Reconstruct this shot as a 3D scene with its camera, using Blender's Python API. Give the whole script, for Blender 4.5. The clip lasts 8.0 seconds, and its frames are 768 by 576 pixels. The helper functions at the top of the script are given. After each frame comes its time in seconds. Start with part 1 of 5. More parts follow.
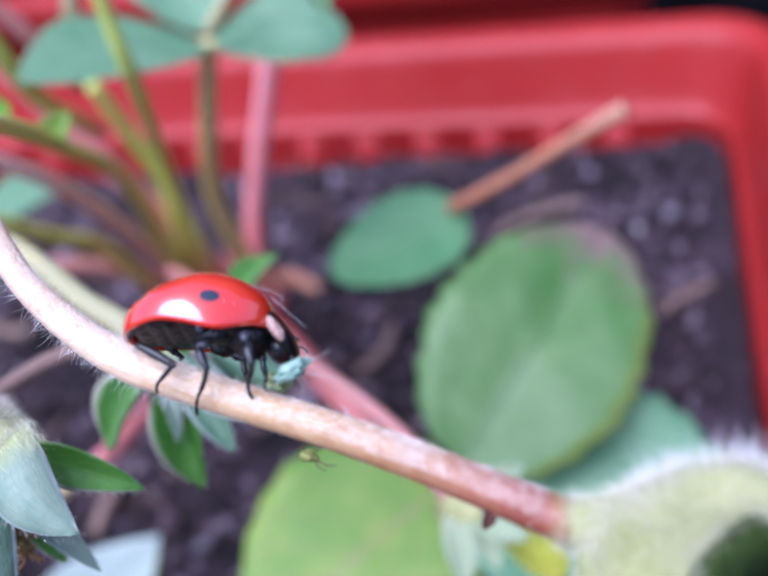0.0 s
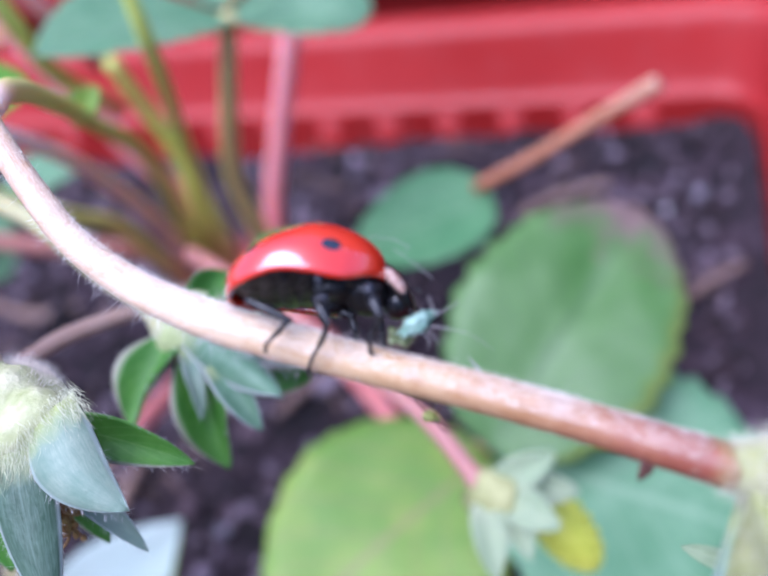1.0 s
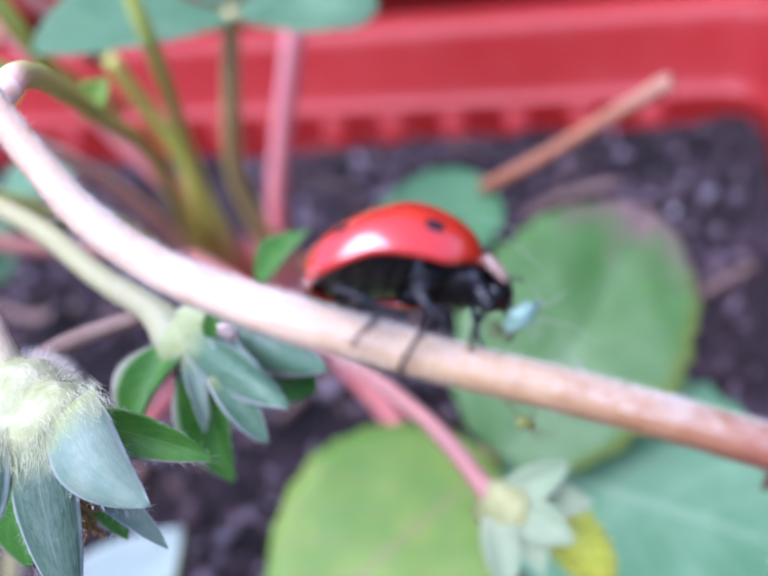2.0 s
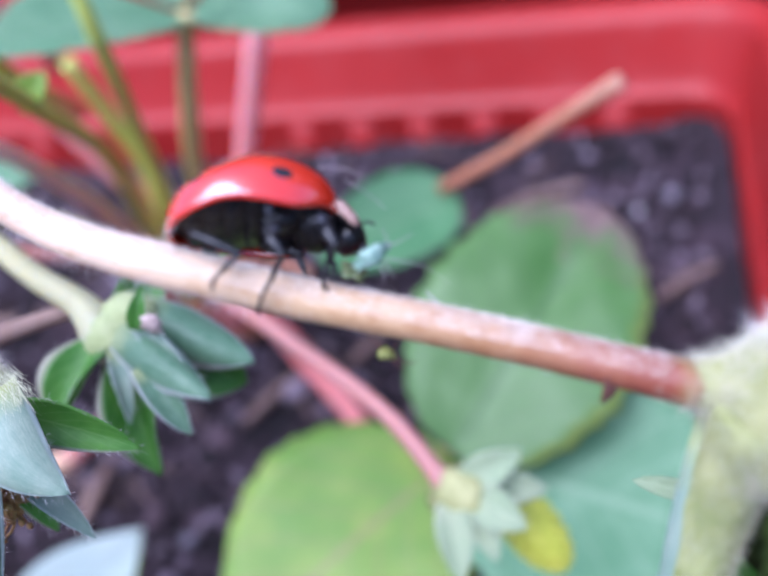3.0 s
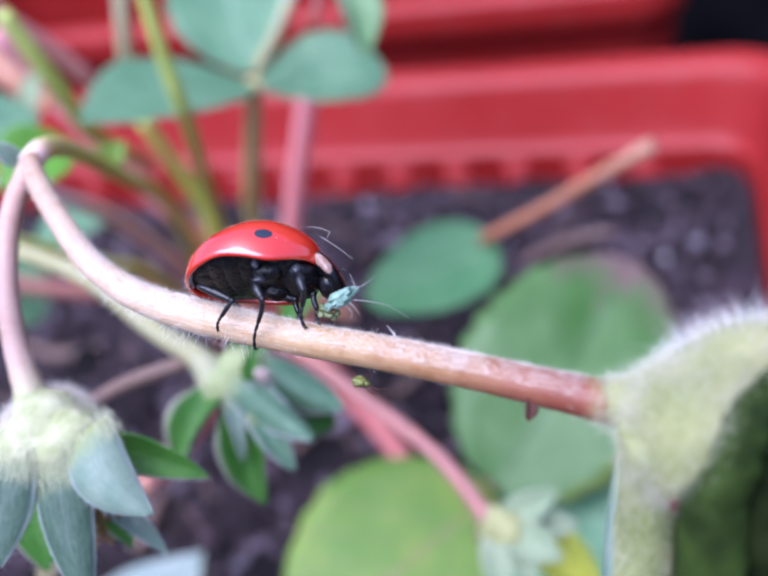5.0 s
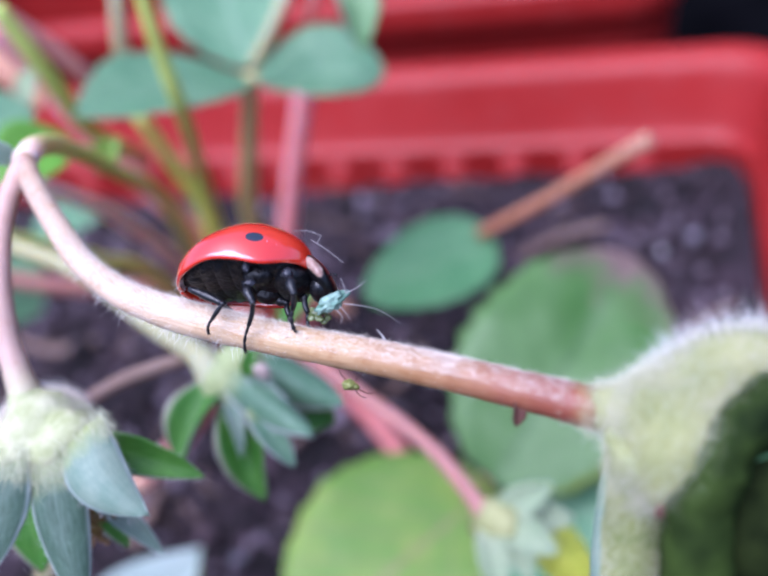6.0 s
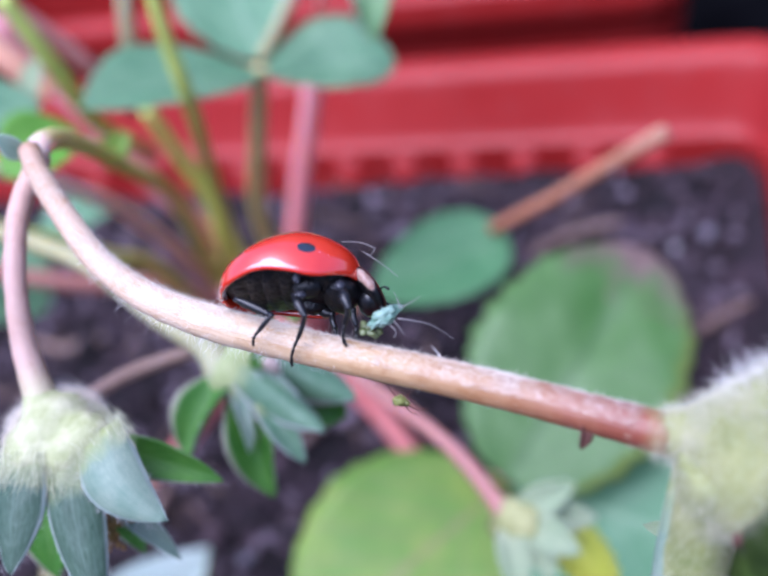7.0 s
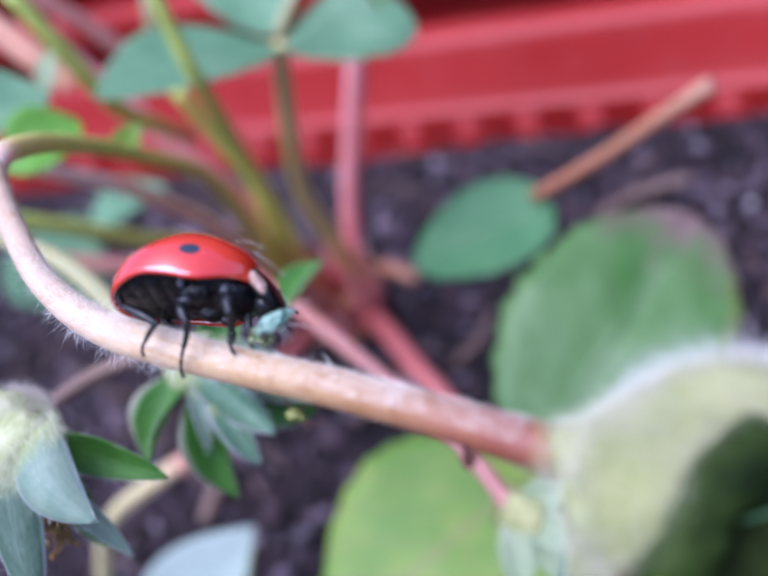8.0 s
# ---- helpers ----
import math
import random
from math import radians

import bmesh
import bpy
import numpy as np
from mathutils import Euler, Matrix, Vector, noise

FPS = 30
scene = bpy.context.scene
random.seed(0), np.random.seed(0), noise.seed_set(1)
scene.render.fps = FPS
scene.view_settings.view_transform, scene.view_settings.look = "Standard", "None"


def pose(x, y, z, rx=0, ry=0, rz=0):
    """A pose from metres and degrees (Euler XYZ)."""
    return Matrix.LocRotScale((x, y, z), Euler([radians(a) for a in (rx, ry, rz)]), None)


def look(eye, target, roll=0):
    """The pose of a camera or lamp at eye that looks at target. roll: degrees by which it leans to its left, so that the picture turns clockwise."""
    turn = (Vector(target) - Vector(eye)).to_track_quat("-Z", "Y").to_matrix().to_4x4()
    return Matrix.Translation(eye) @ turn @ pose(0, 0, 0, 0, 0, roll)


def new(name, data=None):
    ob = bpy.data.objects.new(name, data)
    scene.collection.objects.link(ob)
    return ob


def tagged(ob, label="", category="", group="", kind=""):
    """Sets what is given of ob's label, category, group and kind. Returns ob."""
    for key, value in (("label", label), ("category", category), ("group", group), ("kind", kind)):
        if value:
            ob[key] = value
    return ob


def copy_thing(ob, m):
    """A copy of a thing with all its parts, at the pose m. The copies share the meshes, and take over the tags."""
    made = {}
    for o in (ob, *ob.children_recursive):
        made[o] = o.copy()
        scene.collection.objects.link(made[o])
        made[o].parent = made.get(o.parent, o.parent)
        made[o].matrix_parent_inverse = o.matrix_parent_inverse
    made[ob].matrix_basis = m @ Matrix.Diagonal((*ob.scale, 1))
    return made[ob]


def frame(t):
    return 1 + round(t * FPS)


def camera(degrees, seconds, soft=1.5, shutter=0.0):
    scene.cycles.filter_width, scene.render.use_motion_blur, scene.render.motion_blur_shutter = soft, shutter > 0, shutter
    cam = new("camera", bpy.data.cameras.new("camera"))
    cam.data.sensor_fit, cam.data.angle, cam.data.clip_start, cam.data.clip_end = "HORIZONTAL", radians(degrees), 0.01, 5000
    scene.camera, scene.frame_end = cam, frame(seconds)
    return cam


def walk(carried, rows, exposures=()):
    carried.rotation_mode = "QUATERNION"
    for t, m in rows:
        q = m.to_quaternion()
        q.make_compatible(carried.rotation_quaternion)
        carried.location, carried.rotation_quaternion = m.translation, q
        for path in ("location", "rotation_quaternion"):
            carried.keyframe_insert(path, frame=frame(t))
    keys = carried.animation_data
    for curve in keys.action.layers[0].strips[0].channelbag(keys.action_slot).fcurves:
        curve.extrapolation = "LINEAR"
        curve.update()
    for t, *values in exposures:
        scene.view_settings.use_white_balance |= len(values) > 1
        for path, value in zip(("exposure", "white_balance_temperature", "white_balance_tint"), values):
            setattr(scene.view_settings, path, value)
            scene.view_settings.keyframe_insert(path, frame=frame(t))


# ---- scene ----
MM = 0.001
FOCUS, APERTURE = 0.0402, 0.00130  # metres: sharp distance, width of the pupil

# ---- camera ----
cam = camera(45.89, 8.0, soft=2.0, shutter=0.0)
cam.data.dof.use_dof = True
cam.data.dof.focus_distance = FOCUS
cam.data.dof.aperture_fstop = cam.data.lens * 0.001 / APERTURE
# seconds, place in millimetres, turn in degrees
PATH = [
    (0.0, 0.000, 0.000, 117.300, 49.019, 11.436, 11.728),
    (0.5, -1.518, 0.225, 115.337, 48.976, 12.153, 12.781),
    (1.0, -1.772, 1.111, 114.821, 48.486, 12.165, 12.536),
    (1.2, -0.263, 0.405, 115.046, 48.357, 12.250, 12.704),
    (2.3, -3.621, 3.899, 111.722, 48.609, 12.069, 12.462),
    (2.5, -2.414, 4.133, 110.037, 48.755, 12.058, 11.961),
    (3.0, 0.653, 2.642, 112.648, 48.704, 11.986, 11.604),
    (3.5, 0.568, -1.620, 116.596, 49.359, 11.987, 12.140),
    (4.0, 0.201, -3.153, 119.577, 50.082, 12.206, 12.378),
    (4.5, -0.587, -3.991, 121.492, 50.585, 11.995, 12.758),
    (4.7, -0.422, -3.604, 121.488, 50.809, 12.118, 13.115),
    (5.8, -0.051, -3.536, 120.901, 50.488, 12.211, 12.939),
    (6.0, -0.496, -3.447, 121.305, 50.372, 12.094, 12.771),
    (6.5, -0.856, -2.914, 120.966, 50.417, 12.208, 12.877),
    (7.0, -1.428, -2.585, 119.688, 50.491, 12.396, 13.176),
    (7.5, 0.101, -0.956, 118.264, 50.191, 13.933, 13.978),
    (7.7, 2.641, 0.519, 118.096, 49.872, 14.920, 14.893),
    (8.0, 7.011, 3.454, 116.753, 49.065, 18.397, 17.284),
]
walk(cam, [(t, pose(x * MM, y * MM, z * MM, rx, ry, rz)) for t, x, y, z, rx, ry, rz in PATH],
     exposures=[(t, stops, 5120, 24.3) for t, stops in ((0.0, 0.97), (0.5, 1.03), (1.0, 1.02), (2.5, 1.04), (3.5, 1.05), (4.5, 0.93), (6.5, 0.88), (8.0, 0.81))])

# ---- light: an overcast sky and a broad, weak sun ----
world = bpy.data.worlds.new("sky")
scene.world = world
world.use_nodes = True
wt = world.node_tree
sky = wt.nodes.new("ShaderNodeTexSky")
sky.sky_type = "NISHITA"
sky.sun_disc = False
sky.sun_elevation, sky.sun_rotation = radians(74), radians(220)
sky.air_density, sky.dust_density, sky.ozone_density = 1.0, 4.0, 1.5
wt.links.new(sky.outputs[0], wt.nodes["Background"].inputs[0])
wt.nodes["Background"].inputs[1].default_value = 0.135
sun_data = bpy.data.lights.new("sun", "SUN")
sun_data.energy, sun_data.angle, sun_data.color = 2.35, radians(60), (1.0, 0.97, 0.95)
sun = new("sun", sun_data)
sun.matrix_world = look((-0.16, -0.42, 0.86), (0, 0, 0))


# ---- materials ----
def make_material(name, rough=0.5, spec=0.5):
    m = bpy.data.materials.new(name)
    m.use_nodes = True
    nt = m.node_tree
    b = nt.nodes["Principled BSDF"]
    b.inputs["Roughness"].default_value = rough
    b.inputs["Specular IOR Level"].default_value = spec
    return m, nt, b


def node(nt, kind, **values):
    n = nt.nodes.new(kind)
    for k, v in values.items():
        n.inputs[k.replace("_", " ")].default_value = v
    return n


def rgb(c):
    return (*c, 1.0)


def noise_tex(nt, scale, detail=4.0, rough=0.6, coords="Object"):
    tc = nt.nodes.new("ShaderNodeTexCoord")
    n = node(nt, "ShaderNodeTexNoise", Scale=scale, Detail=detail, Roughness=rough)
    nt.links.new(tc.outputs[coords], n.inputs["Vector"])
    return n.outputs["Fac"]


def ramp(nt, fac, stops):
    r = nt.nodes.new("ShaderNodeValToRGB")
    els = r.color_ramp.elements
    els[0].position, els[0].color = stops[0][0], rgb(stops[0][1])
    els[1].position, els[1].color = stops[-1][0], rgb(stops[-1][1])
    for p, c in stops[1:-1]:
        els.new(p).color = rgb(c)
    nt.links.new(fac, r.inputs["Fac"])
    return r.outputs["Color"]


def mix(nt, fac, a, b, mode="MIX"):
    n = nt.nodes.new("ShaderNodeMix")
    n.data_type, n.blend_type = "RGBA", mode
    for sock, v in ((n.inputs[0], fac), (n.inputs[6], a), (n.inputs[7], b)):
        if isinstance(v, (int, float)):
            sock.default_value = v
        elif isinstance(v, tuple):
            sock.default_value = rgb(v)
        else:
            nt.links.new(v, sock)
    return n.outputs[2]


def calc(nt, op, a, b=0.0, c=0.0):
    n = nt.nodes.new("ShaderNodeMath")
    n.operation = op
    for i, v in enumerate((a, b, c)):
        if isinstance(v, (int, float)):
            n.inputs[i].default_value = v
        else:
            nt.links.new(v, n.inputs[i])
    return n.outputs[0]


def bump(nt, b, height, strength=0.4, distance=0.0002):
    n = node(nt, "ShaderNodeBump", Strength=strength, Distance=distance)
    nt.links.new(height, n.inputs["Height"])
    nt.links.new(n.outputs[0], b.inputs["Normal"])


def uv_axes(nt):
    tc = nt.nodes.new("ShaderNodeTexCoord")
    s = nt.nodes.new("ShaderNodeSeparateXYZ")
    nt.links.new(tc.outputs["UV"], s.inputs[0])
    return s.outputs[0], s.outputs[1]


def leaf_material(name, low, high, vein, edge=None, edge_from=0.8, glow=0.4, grain=160, rough=0.5, veins=7.0, stripe=0.0, margin=None, sheen=0.0, root=None):
    """Leaf blade: mottled green, paler midrib and side veins, thin enough to let light through."""
    m, nt, b = make_material(name, rough, 0.45)
    b.inputs["Sheen Weight"].default_value = sheen
    u, v = uv_axes(nt)
    base = ramp(nt, noise_tex(nt, grain, 5), [(0.3, low), (0.7, high)])
    patch = ramp(nt, noise_tex(nt, 75, 5), [(0.40, (0, 0, 0)), (0.62, (1, 1, 1))])
    base = mix(nt, calc(nt, "MULTIPLY", patch, 0.75), base, low)
    fine = noise_tex(nt, 1500, 3)
    base = mix(nt, calc(nt, "MULTIPLY", fine, 0.25), base, high)
    off = calc(nt, "ABSOLUTE", calc(nt, "SUBTRACT", v, 0.5))
    rib = calc(nt, "MULTIPLY", calc(nt, "LESS_THAN", off, 0.018), 0.3 if stripe else 1.0)
    side = calc(nt, "FRACT", calc(nt, "SUBTRACT", calc(nt, "MULTIPLY", u, veins), calc(nt, "MULTIPLY", off, 5.0)))
    side = calc(nt, "LESS_THAN", calc(nt, "ABSOLUTE", calc(nt, "SUBTRACT", side, 0.5)), 0.06)
    lines = calc(nt, "MAXIMUM", rib, calc(nt, "MULTIPLY", side, 0.5 if veins else 0.0))
    base = mix(nt, calc(nt, "MULTIPLY", lines, 0.55), base, vein)
    if stripe:
        cx = nt.nodes.new("ShaderNodeCombineXYZ")
        nt.links.new(calc(nt, "MULTIPLY", u, 5.0), cx.inputs[0])
        nt.links.new(calc(nt, "MULTIPLY", v, 17.0), cx.inputs[1])
        sn = node(nt, "ShaderNodeTexNoise", Scale=1.0, Detail=7.0, Roughness=0.75, Distortion=2.0)
        nt.links.new(cx.outputs[0], sn.inputs["Vector"])
        sm = ramp(nt, sn.outputs["Fac"], [(0.35, (0, 0, 0)), (0.65, (1, 1, 1))])
        base = mix(nt, calc(nt, "MULTIPLY", sm, stripe), base, vein)
        rim = ramp(nt, off, [(0.435, (0, 0, 0)), (0.475, (1, 1, 1))])
        base = mix(nt, calc(nt, "MULTIPLY", rim, 0.6), base, (0.58, 0.67, 0.62))
    if root:
        base = mix(nt, ramp(nt, calc(nt, "ADD", u, calc(nt, "MULTIPLY", calc(nt, "SUBTRACT", noise_tex(nt, 900, 4), 0.5), 0.3)), [(0.02, (1, 1, 1)), (0.26, (0, 0, 0))]), base, root)
    if margin:
        base = mix(nt, ramp(nt, v, [(0.03, (1, 1, 1)), (0.09, (0, 0, 0))]), base, margin)
    if edge:
        tip = calc(nt, "ADD", u, calc(nt, "MULTIPLY", calc(nt, "SUBTRACT", noise_tex(nt, 220, 3), 0.5), 0.5))
        tip = calc(nt, "MULTIPLY", calc(nt, "SUBTRACT", tip, edge_from), 6.0)
        n = nt.nodes.new("ShaderNodeClamp")
        nt.links.new(tip, n.inputs[0])
        base = mix(nt, n.outputs[0], base, edge)
    nt.links.new(base, b.inputs["Base Color"])
    bump(nt, b, mix(nt, lines, fine, (0.0, 0.0, 0.0)), 0.5, 0.00015)
    t = nt.nodes.new("ShaderNodeBsdfTranslucent")
    nt.links.new(base, t.inputs["Color"])
    ms = nt.nodes.new("ShaderNodeMixShader")
    ms.inputs[0].default_value = glow
    nt.links.new(b.outputs[0], ms.inputs[1])
    nt.links.new(t.outputs[0], ms.inputs[2])
    nt.links.new(ms.outputs[0], nt.nodes["Material Output"].inputs["Surface"])
    return m


def stalk_material(name, stops, rough=0.5, streak=0.25, spec=0.4, blotch=0.35, soft=0.2):
    """Stalk skin: colour runs along the length, with fine lengthwise streaks."""
    m, nt, b = make_material(name, rough, spec)
    u, v = uv_axes(nt)
    wob = calc(nt, "ADD", u, calc(nt, "MULTIPLY", calc(nt, "SUBTRACT", noise_tex(nt, 500, 3), 0.5), 0.12))
    base = ramp(nt, wob, stops)
    c = nt.nodes.new("ShaderNodeCombineXYZ")
    nt.links.new(calc(nt, "MULTIPLY", u, 22.0), c.inputs[0])
    nt.links.new(calc(nt, "MULTIPLY", v, 40.0), c.inputs[1])
    n = node(nt, "ShaderNodeTexNoise", Scale=1.0, Detail=3.0)
    nt.links.new(c.outputs[0], n.inputs["Vector"])
    dark = mix(nt, 1.0, base, (0.66, 0.50, 0.36), "MULTIPLY")
    spots = ramp(nt, noise_tex(nt, 1100, 4, 0.65), [(0.5, (0, 0, 0)), (0.72, (1, 1, 1))])
    base = mix(nt, calc(nt, "MULTIPLY", spots, blotch), base, dark)
    base = mix(nt, calc(nt, "MULTIPLY", n.outputs["Fac"], streak), base, dark)
    nt.links.new(base, b.inputs["Base Color"])
    b.inputs["Subsurface Weight"].default_value = soft
    b.inputs["Subsurface Radius"].default_value = (1.0, 0.8, 0.45)
    b.inputs["Subsurface Scale"].default_value = 0.0015
    bump(nt, b, n.outputs["Fac"], 0.4, 0.0001)
    return m


def plain_material(name, low, high, scale, rough=0.6, spec=0.4, bump_to=0.0003, strength=0.4, metal=0.0):
    m, nt, b = make_material(name, rough, spec)
    f = noise_tex(nt, scale, 5)
    nt.links.new(ramp(nt, f, [(0.3, low), (0.7, high)]), b.inputs["Base Color"])
    bump(nt, b, f, strength, bump_to)
    return m


def plastic_material():
    """Red planter plastic, faintly mottled, with dusty scuffs."""
    m, nt, b = make_material("red_plastic", 0.34, 0.22)
    base = ramp(nt, noise_tex(nt, 25, 4), [(0.3, (0.25, 0.013, 0.011)), (0.7, (0.31, 0.020, 0.017))])
    dust = calc(nt, "MULTIPLY", ramp(nt, noise_tex(nt, 120, 6, 0.7), [(0.5, (0, 0, 0)), (0.8, (1, 1, 1))]), 0.12)
    nt.links.new(mix(nt, dust, base, (0.42, 0.16, 0.15)), b.inputs["Base Color"])
    nt.links.new(calc(nt, "ADD", calc(nt, "MULTIPLY", noise_tex(nt, 90, 5), 0.2), 0.26), b.inputs["Roughness"])
    bump(nt, b, noise_tex(nt, 700, 3), 0.15, 0.0002)
    return m


def soil_material(name, pale):
    m, nt, b = make_material(name, 0.85, 0.3)
    base = ramp(nt, noise_tex(nt, 60, 9, 0.75), [(0.38, (0.005, 0.004, 0.005)), (0.53, (0.022, 0.013, 0.018)), (0.70, (0.095, 0.066, 0.088))])
    if pale:
        g = nt.nodes.new("ShaderNodeNewGeometry")
        isl = ramp(nt, g.outputs["Random Per Island"], [(0.0, (0.005, 0.004, 0.005)), (0.55, (0.016, 0.010, 0.011)), (0.82, (0.080, 0.052, 0.062)), (0.97, (0.25, 0.20, 0.24))])
        base = mix(nt, 0.85, base, isl)
    nt.links.new(base, b.inputs["Base Color"])
    bump(nt, b, noise_tex(nt, 900, 5), 0.8, 0.0006)
    return m


NECK_Y = 0.433  # the neck shield sits a little to the left


def neck_material():
    """Black neck shield with a pale patch at each side."""
    m, nt, b = make_material("neck_shield", 0.3, 0.4)
    tc = nt.nodes.new("ShaderNodeTexCoord")
    s = nt.nodes.new("ShaderNodeSeparateXYZ")
    nt.links.new(tc.outputs["Object"], s.inputs[0])
    off = calc(nt, "ABSOLUTE", calc(nt, "SUBTRACT", calc(nt, "MULTIPLY", s.outputs[1], 1 / MM), NECK_Y))
    off = calc(nt, "ADD", off, calc(nt, "MULTIPLY", calc(nt, "SUBTRACT", noise_tex(nt, 1800, 3), 0.5), 0.25))
    mask = ramp(nt, calc(nt, "SUBTRACT", off, 0.25), [(0.88, (0, 0, 0)), (0.97, (1, 1, 1))])
    pale = ramp(nt, noise_tex(nt, 2200, 3), [(0.3, (0.20, 0.09, 0.055)), (0.7, (0.46, 0.34, 0.29))])
    nt.links.new(mix(nt, mask, (0.005, 0.005, 0.006), pale), b.inputs["Base Color"])
    return m


def shell_material():
    """Glossy orange-red wing case with black spots."""
    m, nt, b = make_material("wing_case_red", 0.26, 0.5)
    tc = nt.nodes.new("ShaderNodeTexCoord")
    s = nt.nodes.new("ShaderNodeSeparateXYZ")
    nt.links.new(tc.outputs["Object"], s.inputs[0])
    c = nt.nodes.new("ShaderNodeCombineXYZ")
    nt.links.new(s.outputs[0], c.inputs[0])
    nt.links.new(calc(nt, "ABSOLUTE", s.outputs[1]), c.inputs[1])
    nt.links.new(calc(nt, "MULTIPLY", s.outputs[2], 1.45), c.inputs[2])
    near = 9.0
    for x, y, z, r in SPOTS:
        d = nt.nodes.new("ShaderNodeVectorMath")
        d.operation = "DISTANCE"
        nt.links.new(c.outputs[0], d.inputs[0])
        d.inputs[1].default_value = (x * MM, y * MM, z * 1.45 * MM)
        near = calc(nt, "MINIMUM", near, calc(nt, "DIVIDE", d.outputs["Value"], r * MM))
    near = calc(nt, "ADD", near, calc(nt, "MULTIPLY", calc(nt, "SUBTRACT", noise_tex(nt, 3000, 2), 0.5), 0.25))
    mask = ramp(nt, near, [(0.92, (1, 1, 1)), (1.0, (0, 0, 0))])
    red = ramp(nt, noise_tex(nt, 500, 4), [(0.3, (0.52, 0.016, 0.004)), (0.7, (0.62, 0.032, 0.007))])
    nt.links.new(mix(nt, mask, red, (0.008, 0.010, 0.018)), b.inputs["Base Color"])
    b.inputs["Coat Weight"].default_value = 1.0
    b.inputs["Coat IOR"].default_value = 1.85
    b.inputs["Coat Roughness"].default_value = 0.07
    bump(nt, b, noise_tex(nt, 9000, 2), 0.06, 0.00004)
    return m


SPOTS = [(2.1, 0.0, 1.85, 0.42), (1.08, 2.14, 0.72, 0.40), (-1.75, 1.55, 0.95, 0.33), (-0.75, 0.75, 2.2, 0.34)]

LEAF_TEAL = leaf_material("leaf_teal", (0.12, 0.28, 0.14), (0.27, 0.44, 0.25), (0.33, 0.48, 0.31))
LEAF_SEA = leaf_material("leaf_sea_green", (0.10, 0.26, 0.11), (0.24, 0.41, 0.23), (0.30, 0.45, 0.27))
LEAF_GREEN = leaf_material("leaf_green", (0.07, 0.23, 0.08), (0.15, 0.34, 0.14), (0.22, 0.38, 0.18))
LEAF_WORN = leaf_material("leaf_worn", (0.05, 0.165, 0.014), (0.21, 0.34, 0.13), (0.08, 0.16, 0.05), (0.23, 0.15, 0.13), 0.78, grain=70, rough=0.38, margin=(0.22, 0.29, 0.06))
LEAF_LIME = leaf_material("leaf_lime", (0.13, 0.29, 0.04), (0.35, 0.45, 0.08), (0.33, 0.28, 0.12), (0.34, 0.32, 0.10), 0.93, grain=90)
LEAF_FRESH = leaf_material("leaf_fresh", (0.13, 0.34, 0.03), (0.22, 0.46, 0.05), (0.24, 0.44, 0.08), glow=0.4)
LEAF_FOLD = leaf_material("leaf_folded", (0.17, 0.36, 0.12), (0.32, 0.48, 0.24), (0.36, 0.50, 0.28), margin=(0.56, 0.62, 0.50))
LEAF_PALE = leaf_material("leaf_pale", (0.42, 0.52, 0.46), (0.54, 0.62, 0.55), (0.48, 0.56, 0.44), margin=(0.30, 0.42, 0.10))
SEPAL_PALE = leaf_material("sepal_pale", (0.18, 0.28, 0.20), (0.38, 0.44, 0.34), (0.12, 0.24, 0.17), grain=500, rough=0.55, veins=0.0, stripe=0.5, sheen=0.0, glow=0.3, root=(0.40, 0.45, 0.18), edge=(0.30, 0.13, 0.10), edge_from=1.02)
SEPAL_GREEN = leaf_material("sepal_green", (0.05, 0.19, 0.02), (0.14, 0.34, 0.05), (0.20, 0.38, 0.10), (0.46, 0.30, 0.24), 1.02, grain=500, veins=5.0, margin=(0.42, 0.42, 0.30))
SEPAL_TEAL = leaf_material("sepal_teal", (0.045, 0.17, 0.065), (0.15, 0.30, 0.16), (0.42, 0.53, 0.42), (0.40, 0.32, 0.26), 1.04, grain=500, rough=0.4, veins=0.0, stripe=0.4, margin=(0.58, 0.64, 0.58), sheen=0.1, root=(0.40, 0.46, 0.22))
SEPAL_CREAM = leaf_material("sepal_cream", (0.30, 0.42, 0.22), (0.52, 0.57, 0.36), (0.54, 0.60, 0.36), rough=0.6, veins=4.0, sheen=0.2)
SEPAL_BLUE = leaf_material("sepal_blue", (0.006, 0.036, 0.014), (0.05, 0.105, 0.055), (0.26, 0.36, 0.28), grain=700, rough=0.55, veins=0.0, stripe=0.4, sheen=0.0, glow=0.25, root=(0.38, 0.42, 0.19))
STEM_PINK = stalk_material("stem_pink", [(0.0, (0.56, 0.39, 0.29)), (0.2, (0.66, 0.52, 0.39)), (0.38, (0.74, 0.60, 0.46)), (0.5, (0.72, 0.57, 0.40)), (0.66, (0.58, 0.42, 0.24)), (0.80, (0.42, 0.25, 0.13)), (0.90, (0.28, 0.10, 0.06)), (0.96, (0.25, 0.07, 0.045)), (0.985, (0.29, 0.15, 0.06)), (1.0, (0.27, 0.23, 0.08))], 0.36, 0.9, 0.45, 1.0, 0.0)
STALK_RED = stalk_material("stalk_red", [(0.0, (0.50, 0.10, 0.09)), (0.35, (0.74, 0.29, 0.29)), (1.0, (0.77, 0.37, 0.39))], 0.45, 0.1, 0.4, 0.15, 0.9)
